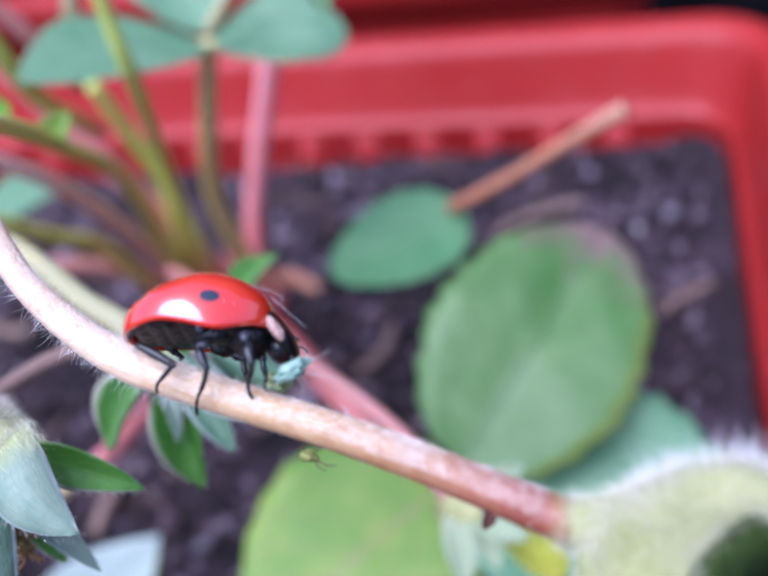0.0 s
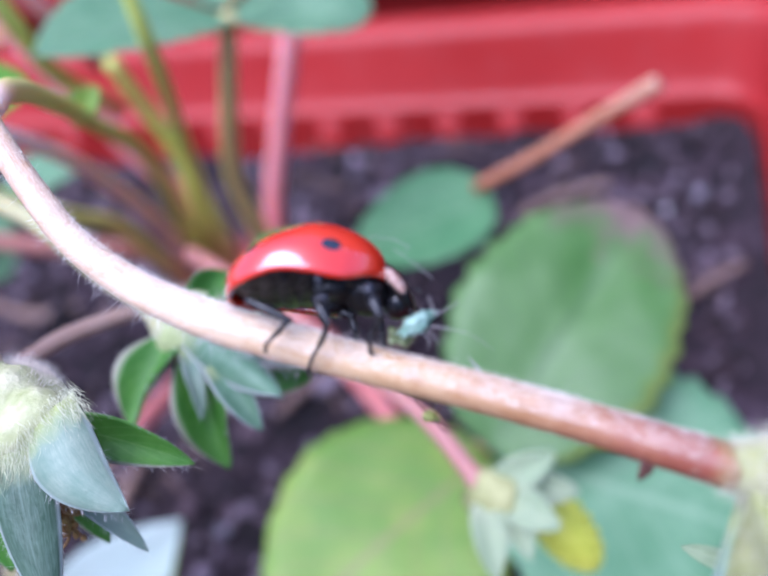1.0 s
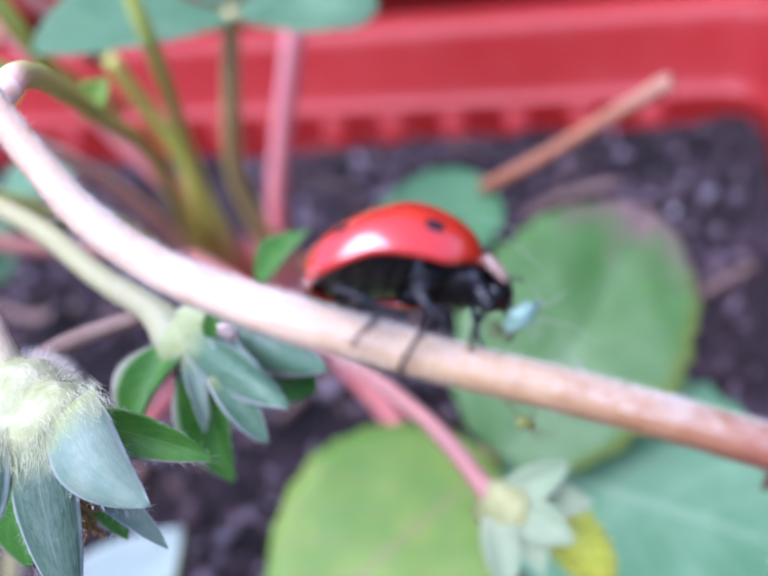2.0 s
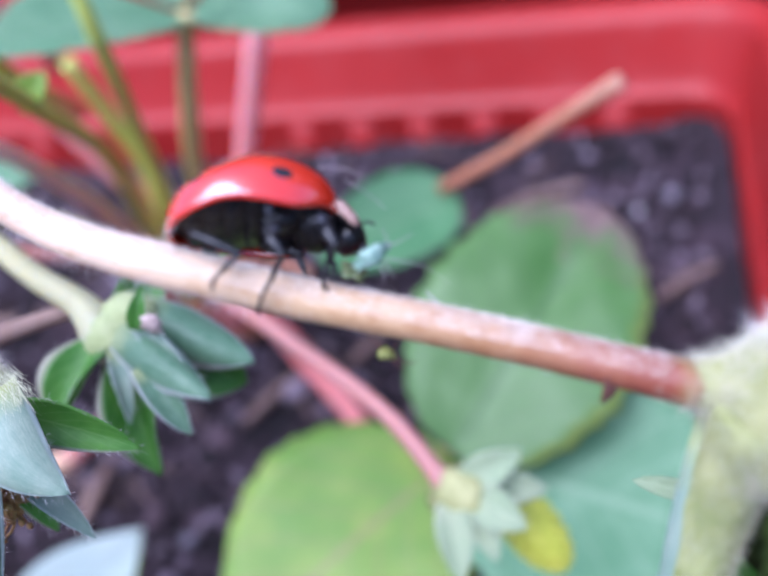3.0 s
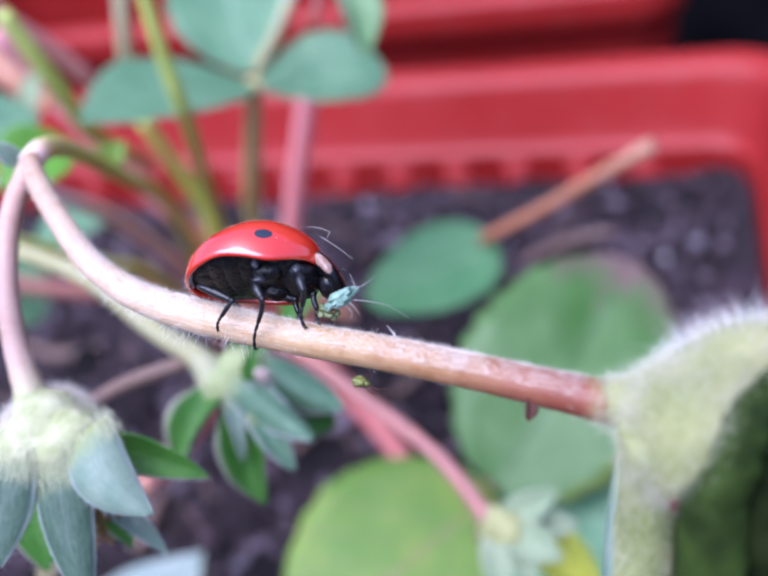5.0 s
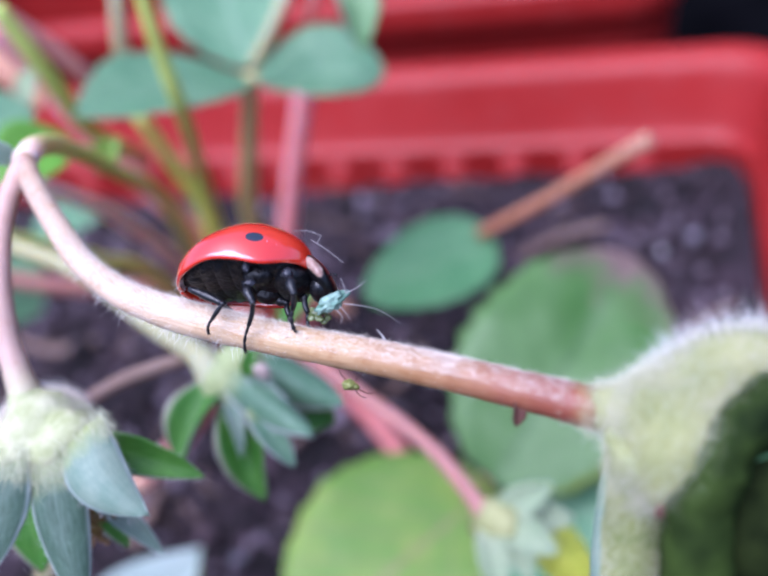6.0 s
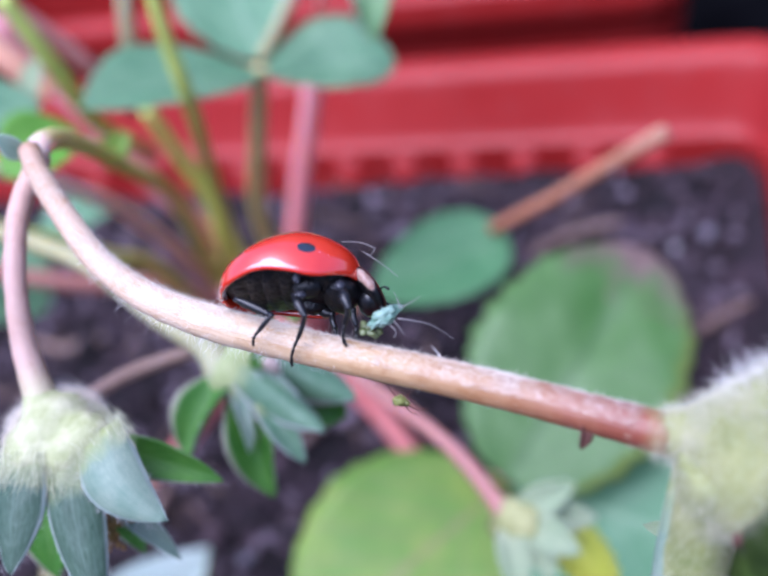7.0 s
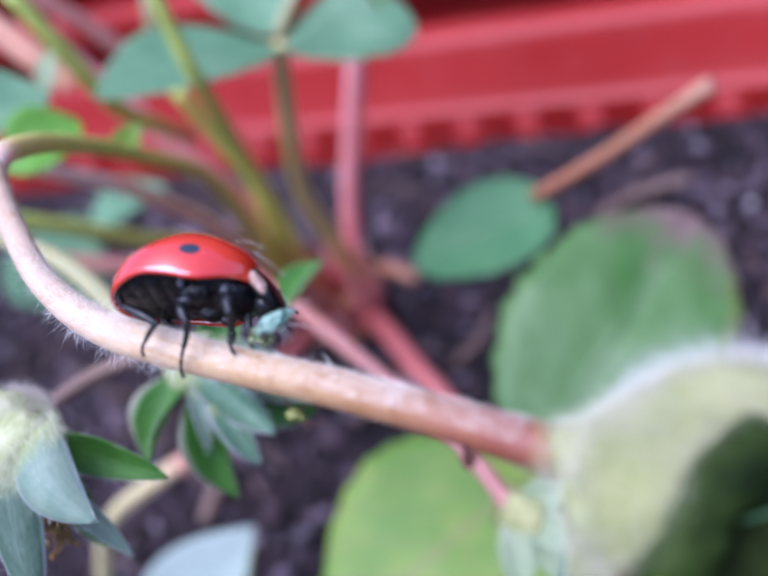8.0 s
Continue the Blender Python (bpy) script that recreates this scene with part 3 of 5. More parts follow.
build_soil()
scatter("soil_crumbs", 11000, (-215, 10, 12, 175), (0.4, 2.0), CRUMB, 3, "loose brown crumbs of potting soil", "soil")
scatter("soil_clods", 900, (-215, 6, 14, 172), (1.6, 3.8), CRUMB, 9, "larger dark clods of potting soil", "soil", 0.2)
scatter("grit", 30, (-190, 8, 30, 172), (0.4, 1.1), GRIT, 4, "pale grains of grit on the soil", "grit", 0.5)

bm = bmesh.new()
fib = random.Random(21)
for _ in range(170):
    x, y, a = fib.uniform(-180, 8), fib.uniform(30, 172), fib.uniform(0, 6.28)
    pts = []
    for k in range(4):
        pts.append((x, y, soil_height(x, y) + fib.uniform(0.6, 2.0)))
        a += fib.uniform(-0.7, 0.7)
        x, y = x + math.cos(a) * fib.uniform(2, 6), y + math.sin(a) * fib.uniform(2, 6)
    tube(bm, pts, [0.12, 0.28, 0.22, 0.08], 9, 5)
tagged(part("root_fibres", bm, TWIG), "thin dry root fibres lying on the soil", "root", kind="stuff")

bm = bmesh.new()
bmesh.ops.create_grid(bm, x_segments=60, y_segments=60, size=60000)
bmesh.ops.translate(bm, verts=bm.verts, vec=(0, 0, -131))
tagged(part("ground", bm, GROUND), "ground under the planters, coloured near-black for its shade", "ground", kind="structure")


# unseen plain walls, added round the planters to cut off low sky light
def shade_wall(name, x0, x1, y0, y1, top, mat, label):
    bm = bmesh.new()
    bmesh.ops.create_cube(bm, size=1.0)
    for v in bm.verts:
        v.co = Vector(((x0 + x1) / 2 + v.co.x * (x1 - x0), (y0 + y1) / 2 + v.co.y * (y1 - y0), (top - 131) / 2 + v.co.z * (top + 131)))
    bmesh.ops.bevel(bm, geom=bm.edges[:], offset=8, segments=2, affect="EDGES")
    return tagged(part(name, bm, mat), label, "wall", kind="structure")


# out of view: slab added to bounce light up under the stalks
bm = bmesh.new()
bmesh.ops.create_cube(bm, size=1.0)
for v in bm.verts:
    v.co = Vector((-120 + v.co.x * 1750, -270 + v.co.y * 498, -131 + v.co.z * 24))
bmesh.ops.bevel(bm, geom=bm.edges[:], offset=3, segments=2, affect="EDGES")
tagged(part("pavement", bm, BOUNCE_GREY), "unseen grey slab added before the planters to bounce light", "pavement", kind="structure")
shade_wall("shade_wall_south", -1000, 760, -640, -520, 300, SHADE_WALL_GREY, "unseen grey-brown wall added to block low sky light")
shade_wall("shade_wall_north", -1120, 880, 1000, 1120, 900, SHADE_WALL_GREY, "unseen high grey-brown wall added to block sky light behind")
shade_wall("shade_wall_west", -1120, -1000, -640, 1120, 40, SHADE_WALL_GREY, "unseen grey-brown wall added to block low sky light")
shade_wall("shade_wall_east", 760, 880, -640, 1120, 40, SHADE_WALL_GREY, "unseen grey-brown wall added to block low sky light")

# ---- strawberry plant: crown, leaves and stalks ----
plant = empty("strawberry_plant", -76.4, 117.7, 0.0, "strawberry plant with unripe fruit, toothed leaves and reddish stalks", "plant")
CAMERA_SIDE = Vector((0.28, -0.71, 0.64))
UP = Vector((0, 0, 1))

bm = bmesh.new()
ball(bm, (0, 0, 1), 8, 6.5, 6, 20, 14, 0.25, 1.3)
crown_body = part("crown", bm, STALK_DRY, plant, "reddish brown crown")
for k in range(10):
    a = k * 0.63
    bm = bmesh.new()
    tube(bm, [(math.cos(a) * 5, math.sin(a) * 4, 0), (math.cos(a) * 8, math.sin(a) * 6.5, 8), (math.cos(a) * 8.5, math.sin(a) * 7, 13 + 4 * math.sin(k * 2.3))], [2.0, 1.8, 0.3], 8, 8, 0.1, k)
    part("scale", bm, (STALK_CRIMSON, STALK_DRY, STALK_RED)[k % 3], crown_body, "reddish scale at the crown")
stalk("stub", [(4.08, 4.35, 6.95), (9.38, 5.38, 9.27), (15.68, 3.50, 7.83)], [1.6, 1.6, 1.2], STALK_DRY, plant, "short red stub of an old stalk")

# leaf held high at the back: three blue-green leaflets
stalk("petiole", [(4, 3, 4), (6.45, -2.57, 22.11), (9.78, -10.07, 40.02), (18.83, -18.18, 59.92), (23.17, -19.31, 70.94)], [1.8, 1.6, 1.4, 1.2, 1.05], STALK_TAN, plant, "thin olive brown leaf stalk")
leaf("leaflet", (22.77, -19.05, 70.62), (10.85, -40.31, 78.65), UP * 0.9 + CAMERA_SIDE * 0.3, 18.0, LEAF_TEAL, plant, "blue-green toothed leaflet", cup=0.08, droop=0.08, seed=1, swell=1.0, blunt=0.85)
leaf("leaflet", (23.25, -19.03, 70.42), (40.61, -16.22, 68.26), UP * 0.9 + CAMERA_SIDE * 0.2, 16.0, LEAF_TEAL, plant, "blue-green toothed leaflet", cup=0.12, droop=0.10, seed=2, swell=1.15, blunt=0.6)
leaf("leaflet", (22.79, -18.3, 71.49), (12.71, 0.97, 82.43), UP * 0.6 + CAMERA_SIDE * 0.7, 16.5, LEAF_TEAL, plant, "blue-green toothed leaflet", cup=0.16, droop=0.08, seed=3, swell=0.95)

# drooping green leaf on a dry stalk
stalk("dry_petiole", [(48.43, -13.49, 38.69), (57.72, -11.73, 42.70), (65.86, -12.11, 47.99), (73.68, -12.75, 53.14)], [0.9, 0.95, 1.0, 1.1], STALK_DRY, plant, "dry reddish brown leaf stalk")
leaf("leaflet", (50.97, -13.74, 37.18), (31.18, -22.57, 34.80), UP * 0.75 + CAMERA_SIDE * 0.75, 14.5, LEAF_GREEN, plant, "green oval leaflet", cup=0.08, droop=0.06, teeth=6, tooth=0.03, seed=4, swell=0.75, blunt=0.55)

# large leaf low in front: worn upper leaflet, teal and lime side leaflets
stalk("petiole", [(3, -3, 4), (9.46, -5.44, 5.77), (20.61, -16.80, 5.44), (26.58, -22.47, 5.03), (37.45, -32.42, 1.45), (53.68, -48.56, 24.52)], [2.0, 2.0, 1.9, 1.8, 1.6, 1.2], STALK_CRIMSON, plant, "thick red leaf stalk")
leaf("leaflet", (55.04, -54.48, 31.83), (71.39, -25.00, 43.37), UP * 0.55 + CAMERA_SIDE * 0.95, 25.5, LEAF_WORN, plant, "large green leaflet with a worn greyish edge", cup=-0.08, droop=0.07, teeth=11, tooth=0.05, seed=5, fold=0.18, swell=0.88, blunt=0.52)
leaf("leaflet", (54.70, -51.12, 27.45), (87.96, -58.04, 21.93), UP * 0.8 + CAMERA_SIDE * 0.55, 30.0, LEAF_SEA, plant, "large blue-green leaflet", cup=0.06, droop=0.08, teeth=9, tooth=0.05, seed=6, swell=0.85, blunt=0.55)
leaf("leaflet", (53.70, -50.88, 26.62), (32.34, -74.53, 22.72), UP * 0.75 + CAMERA_SIDE * 0.7, 27.5, LEAF_LIME, plant, "yellowish green leaflet", cup=0.05, droop=0.10, teeth=8, tooth=0.025, seed=7, swell=0.92, blunt=0.55)

# pale leaf at the near edge, on a red stalk
stalk("petiole", [(-2, -4, 6), (12.54, -56.36, 36.49), (10.79, -64.08, 39.13), (0.35, -67.59, 32.84), (-6.36, -70.93, 20.64), (-9.26, -78.75, 3.26)], [1.5, 1.3, 1.15, 1.05, 1.0, 0.9], STALK_TURN, plant, "leaf stalk turning from red to pale green")
leaf("leaflet", (-9.26, -78.75, 3.26), (13.86, -60.08, 21.94), UP * 0.45 + CAMERA_SIDE * 0.8, 16, LEAF_PALE, plant, "pale grey-green leaf with a yellow-green margin", cup=0.05, droop=0.04, teeth=0, blunt=1.0, swell=1.1, seed=8)

# long stalks that fan out of the crown
stalk("petiole", [(-3, 1, 4), (2.15, -7.73, 27.61),(4.52, -11.74, 42.57), (20.60, -34.38, 72.82), (22.92, -37.65, 83.99), (23.71, -37.61, 93.31)], [1.4, 1.2, 1.05, 0.88, 0.8, 0.75], STALK_OLIVE, plant, "long olive green leaf stalk")
stalk("petiole", [(-5, 0, 4), (-0.57, -7.98, 29.18), (3.00, -11.03, 44.13), (2.93, -14.60, 56.10), (2.78, -17.52, 65.65)], [1.5, 1.35, 1.25, 1.15, 0.95], STALK_OLIVE, plant, "olive green leaf stalk")
stalk("petiole", [(1.43, 4.92, 5.22), (2.36, 10.48, 16.03), (4.47, 13.52, 24.93), (11.18, 17.11, 43.46), (13.58, 18.74, 50.6), (16.25, 19.62, 58.34)], [1.9, 1.85, 1.8, 1.75, 1.7, 1.6], STALK_RED, plant, "long rosy red leaf stalk")
stalk("petiole", [(-8, 1, 3), (-2.64, -16.62, 37.50), (6.65, -36.64, 61.42), (9.72, -46.34, 71.56), (9.32, -52.70, 77.94), (7.91, -56.50, 81.31)], [1.5, 1.3, 1.05, 0.9, 0.75, 0.7], STALK_SHELL, plant, "pinkish leaf stalk")
stalk("petiole", [(-8, -3, 3), (-5.66, -19.34, 36.67), (-2.00, -33.34, 51.48), (-1.26, -43.57, 62.65), (-3.77, -51.69, 71.81)], [1.5, 1.3, 1.15, 1.05, 1.0], STALK_OLIVE, plant, "olive green leaf stalk")
stalk("petiole", [(-5, 0, 6), (-9.52, -14.95, 29.49), (-18.08, -24.24, 38.88), (-29.86, -31.74, 48.69)], [1.6, 1.5, 1.4, 1.3], STALK_ROSE, plant, "pinkish brown leaf stalk lying low")
stalk("petiole", [(-2, 4, 4), (-0.53, -4.23, 23.48), (-1.37, -10.62, 39.79), (-4.95, -12.38, 50.01), (-7.96, -14.27, 59.69), (-13.03, -14.57, 70.26), (-14.92, -17.08, 81.12)], [1.8, 1.75, 1.7, 1.6, 1.5, 1.3, 1.2], STALK_RED, plant, "red leaf stalk")
stalk("petiole", [(-8.96, -3.72, 58.42), (-8.42, -9.29, 67.76), (-10.93, -11.96, 75.51), (-15.52, -14.97, 83.88)], [1.3, 1.3, 1.25, 1.2], STALK_ROSE, plant, "pink leaf stalk")
stalk("petiole", [(-0.68, -15.42, 56.89), (4.72, -31.13, 71.38), (6.61, -36.70, 83.29), (5.99, -38.32, 91.36)], [1.2, 1.1, 1.0, 0.9], STALK_OLIVE, plant, "olive green leaf stalk")
stalk("petiole", [(2.41, -16.69, 70.01), (3.99, -16.09, 76.39), (5.66, -14.00, 84.46)], [1.1, 1.1, 1.0], STALK_PALE, plant, "pale yellow-green leaf stalk")
stalk("petiole", [(25.34, -22.01, 73.68), (28.25, -19.04, 77.36), (30.74, -14.40, 81.57)], [0.9, 0.8, 0.8], STALK_PALE, plant, "pale yellow-green stalk")
leaf("leaflet", (37.64, -20.56, 83.94), (42.87, -29.29, 77.68), UP * 0.2 + CAMERA_SIDE * 0.6 + Vector((0.8, 0, 0)), 6.0, LEAF_FOLD, plant, "folded fresh green leaflet", cup=0.5, seed=9)
stalk("tendril", [(34.05, -21.25, 78.43), (35.29, -21.58, 80.67), (36.91, -21.11, 83.66)], [0.25, 0.45, 0.4], STALK_ROSE, plant, "thin pink stalk tip")

stalk("petiole", [(2.24, -33.75, 77.13), (-1.03, -34.01, 82.29), (-5.66, -33.78, 88.89)], [1.5, 1.7, 1.7], STALK_SALMON, plant, "thick salmon pink leaf stalk")

# small leaves at the upper edge
leaf("leaflet", (9.67, -44.87, 81.95), (3.17, -54.16, 83.91), UP * 0.8 + CAMERA_SIDE * 0.5, 12, LEAF_TEAL, plant, "blue-green toothed leaflet", seed=10)
leaf("leaflet", (16.57, -49.82, 80.91), (11.96, -57.34, 80.89), UP * 0.5 + CAMERA_SIDE, 8, LEAF_FRESH, plant, "fresh green leaflet", seed=11, cup=0.2)
leaf("leaflet", (4.44, -40.73, 79.64), (5.41, -36.97, 83.56), CAMERA_SIDE, 2.6, SEPAL_CREAM, plant, "small pale bract", seed=12, teeth=0)
leaf("leaflet", (-14.60, -10.78, 44.86), (-24.94, -22.10, 44.68), UP, 13, LEAF_TEAL, plant, "blue-green leaflet near the soil", seed=13)
leaf("leaflet", (-22.78, -27.94, 36.83), (-35.85, -29.89, 47.30), UP, 22, LEAF_TEAL, plant, "blue-green leaflet near the soil", seed=14)
leaf("bract", (42.45, -66.78, 69.47), (46.89, -63.79, 72.85), CAMERA_SIDE * 0.7 + Vector((-0.6, 0, 0.3)), 3.2, SEPAL_GREEN, plant, "small green bract with a pale margin", teeth=0, cup=0.35, seed=15, blunt=1.15, swell=0.8)

# fruiting stalk between crown and fork; it sways a little
peduncle = stalk("peduncle", [(-7, -1, 3), (-0.99, -12.53, 32.68), (9.47, -29.24, 58.41), (23.38, -54.58, 80.12), (34.33, -72.12, 93.03), (39.69, -80.64, 98.22), (40.59, -83.17, 98.86)], [1.6, 1.3, 1.0, 0.8, 0.68, 0.68, 0.72], STALK_ARCH, plant, "arching olive green fruit stalk", 40)
leaf("bract", (23.41, -56.55, 81.03), (26.47, -55.49, 84.01), CAMERA_SIDE, 2.8, LEAF_LIME, peduncle, "small yellow-green bract", teeth=0, cup=0.3)
leaf("bract", (39.89, -83.04, 98.55), (38.98, -83.30, 100.29), CAMERA_SIDE, 1.2, SEPAL_PALE, peduncle, "small pale bract", teeth=0, cup=0.3)

# ---- flower head behind the beetle's stem ----
rng = random.Random(11)
ped = stalk("flower_stalk", [(14.63, -69.98, 85.70), (23.21, -71.05, 83.54), (31.88, -73.90, 82.48), (39.43, -78.29, 80.96), (43.20, -79.96, 79.93), (44.81, -81.12, 78.77), (45.89, -81.82, 77.75)], [0.8, 0.8, 0.8, 0.82, 0.95, 1.35, 1.4], STALK_PALE, plant, "pale green flower stalk", 30)
bm = bmesh.new()
ball(bm, (45.37, -81.29, 78.30), 1.8, 1.7, 1.7, 18, 12, 0.15, 2.0)
ball(bm, (46.27, -80.04, 78.84), 1.9, 1.6, 1.5, 18, 12, 0.15, 2.0)
blend(part("calyx", bm, FUZZ_FLOWER, ped, "pale hairy calyx base"), 0.2, 12)
for b, t, up, w, mat, c, s in (
        ((44.96, -82.17, 78.61), (43.00, -86.79, 75.77), CAMERA_SIDE + Vector((-0.5, 0, 0)), 2.7, SEPAL_GREEN, 0.45, 1),
        ((46.44, -82.40, 77.62), (48.53, -86.89, 72.18), CAMERA_SIDE + Vector((0.1, 0, 0.0)), 2.9, SEPAL_GREEN, 0.5, 2),
        ((46.21, -81.57, 79.51), (53.21, -85.31, 77.40), CAMERA_SIDE + Vector((0, 0, 0.9)), 2.4, SEPAL_TEAL, -0.4, 3),
        ((46.54, -79.82, 78.97), (53.91, -80.93, 75.73), CAMERA_SIDE + Vector((0, 0, 0.7)), 3.0, SEPAL_TEAL, -0.4, 4),
        ((48.47, -83.69, 78.35), (51.63, -86.28, 75.43), CAMERA_SIDE + Vector((0.8, 0, 0.4)), 1.7, SEPAL_TEAL, 0.3, 5),
        ((45.40, -79.45, 78.33), (46.66, -75.77, 78.81), CAMERA_SIDE + Vector((0.5, 0, 0)), 2.6, SEPAL_GREEN, 0.3, 6),
        ((47.37, -80.97, 79.65), (51.16, -83.40, 77.88), CAMERA_SIDE + Vector((0, 0, 0.5)), 1.1, SEPAL_PALE, 0.3, 8),
        ((46.28, -82.60, 78.60), (47.64, -85.88, 75.73), CAMERA_SIDE + Vector((0.4, 0, 0.3)), 0.9, SEPAL_PALE, 0.3, 9),
        ((48.11, -80.24, 76.11), (52.18, -80.03, 72.79), CAMERA_SIDE + Vector((0, 0, -0.2)), 3.6, SEPAL_GREEN, 0.2, 7)):
    leaf("sepal", b, t, up, w * 1.25, mat, ped, "green pointed sepal" if mat is SEPAL_GREEN else "blue-green silky sepal", teeth=0, cup=c, droop=0.12, n=18, m=8, seed=s, thick=0.3, broad=True, tipped=2.9, twist=0.35 * (s % 3 - 1), hairs=160, hair_parent=ped)
leaf("sepal", (48.18, -82.18, 79.78), (48.68, -80.66, 81.8), CAMERA_SIDE, 1.3, SEPAL_GREEN, ped, "green pointed sepal", teeth=0, cup=0.3, n=16, m=6, seed=21, thick=0.2, broad=True)
bm = bmesh.new()
ball(bm, (49.32, -82.12, 80.27), 0.55, 0.35, 0.75, 14, 10, 0.9, 4)
ball(bm, (50.10, -84.97, 76.08), 0.35, 0.3, 0.8, 14, 10, 0.9, 4, Euler((0, -0.7, 0)).to_matrix())
part("withered_petal", bm, PATCH, ped, "withered pale pink petal scraps")
stalk("dry_stalk", [(34.35, -84.65, 78.41), (37.85, -81.98, 79.03), (42.42, -79.41, 79.02)], [0.55, 0.6, 0.55], TWIG, plant, "dry grey-brown stalk")

# ---- young fruit on a rosy stalk; it sways a little ----
young = stalk("young_fruit_stalk", [(3, -4, 6), (18.44, -39.88, 49.98), (34.61, -54.55, 57.21), (45.04, -62.99, 58.87), (54.84, -70.00, 58.24), (59.56, -73.95, 55.55), (61.05, -75.08, 54.16)], [1.2, 0.95, 0.85, 0.78, 0.72, 0.8, 1.7], STALK_ROSE, plant, "rosy fruit stalk", 30)
bm = bmesh.new()
ball(bm, (61.66, -75.14, 53.80), 2.7, 2.4, 2.4, 18, 12, 0.2, 2.0)
part("calyx", bm, FUZZ, young, "pale hairy calyx base")
bm = bmesh.new()
FRUIT_AT = Vector((66.2, -72.9, 46.6))
knob = (Vector((69.2, -74.07, 42.28)) - Vector((64.17, -71.1, 49.35))).to_track_quat("Z", "Y").to_matrix()
ball(bm, FRUIT_AT, 2.15, 2.15, 4.4, 26, 20, 0.06, 6.0, knob)
for k in range(110):
    z = 1 - 2 * (k + 0.5) / 110
    a = k * 2.39996
    o = Vector((math.cos(a) * math.sqrt(1 - z * z) * 2.15, math.sin(a) * math.sqrt(1 - z * z) * 2.15, z * 4.4))
    ball(bm, FRUIT_AT + knob @ o, 0.36, 0.36, 0.36, 8, 6)
part("young_fruit", bm, FRUIT_LIME, young, "tiny yellow-green strawberry")
for b, t, up, w, mat, s in (
        ((61.12, -76.42, 54.99), (62.18, -81.45, 51.83), CAMERA_SIDE, 3.2, SEPAL_CREAM, 1), ((62.74, -75.77, 54.95), (64.77, -79.79, 52.52), CAMERA_SIDE, 3.0, SEPAL_CREAM, 2),
        ((61.86, -75.11, 55.35), (66.38, -72.42, 56.31), CAMERA_SIDE + UP * 0.5, 3.2, SEPAL_CREAM, 3), ((62.99, -74.81, 54.34), (68.06, -73.35, 52.80), CAMERA_SIDE + UP, 3.2, SEPAL_CREAM, 4),
        ((63.22, -76.25, 54.97), (67.03, -77.96, 54.36), CAMERA_SIDE + UP * 0.5, 3.4, SEPAL_CREAM, 5)):
    leaf("sepal", b, t, up, w, mat, young, "pale whitish green sepal", teeth=0, cup=0.2, droop=0.15, n=16, m=6, seed=s, thick=0.2, broad=True, hairs=120, hair_parent=young)

# ---- hanging calyx with broad sepals; it sways ----
hang = stalk("hanging_fruit_stalk", [(40.72, -83.32, 98.95), (40.07, -86.13, 97.27), (40.47, -89.19, 95.11), (40.90, -91.58, 92.12), (41.85, -93.38, 89.90)], [0.62, 0.6, 0.6, 0.66, 0.9], STALK_BLUSH, plant, "pinkish hairy fruit stalk", 40, 16)
bm = bmesh.new()
ball(bm, (42.58, -94.37, 87.91), 3.1, 2.9, 1.5, 24, 16, 0.10, 2.0)
tube(bm, [(41.55, -92.95, 90.55), (41.90, -93.49, 89.74), (42.25, -93.83, 89.17), (42.56, -94.58, 87.83)], [0.72, 1.15, 2.2, 3.0], 16, 22, 0.05)
for b in ((46.27, -95.22, 89.64), (44.96, -96.60, 89.15), (42.64, -97.12, 89.65)):
    c = Vector(b).lerp(Vector((42.6, -94.4, 87.9)), 0.30)
    ball(bm, c, 1.35, 1.35, 1.1, 16, 12, 0.1, 2.0)
blend(part("calyx", bm, FUZZ_PALE, hang, "pale yellow-green hairy calyx base"), 0.16, 30)
ball_hairs((42.40, -94.15, 88.2), 2.6, 2.6, 1.8, 5200, 0.55, 0.007, rng, hang, UP + CAMERA_SIDE * 0.3, label="dense cream down", mat=HAIR_WARM)
ball_hairs((42.96, -95.10, 87.84), 3.2, 3.0, 1.6, 2200, 0.6, 0.007, rng, hang, CAMERA_SIDE - UP * 0.2, mat=HAIR_SILK)
fringe = bmesh.new()
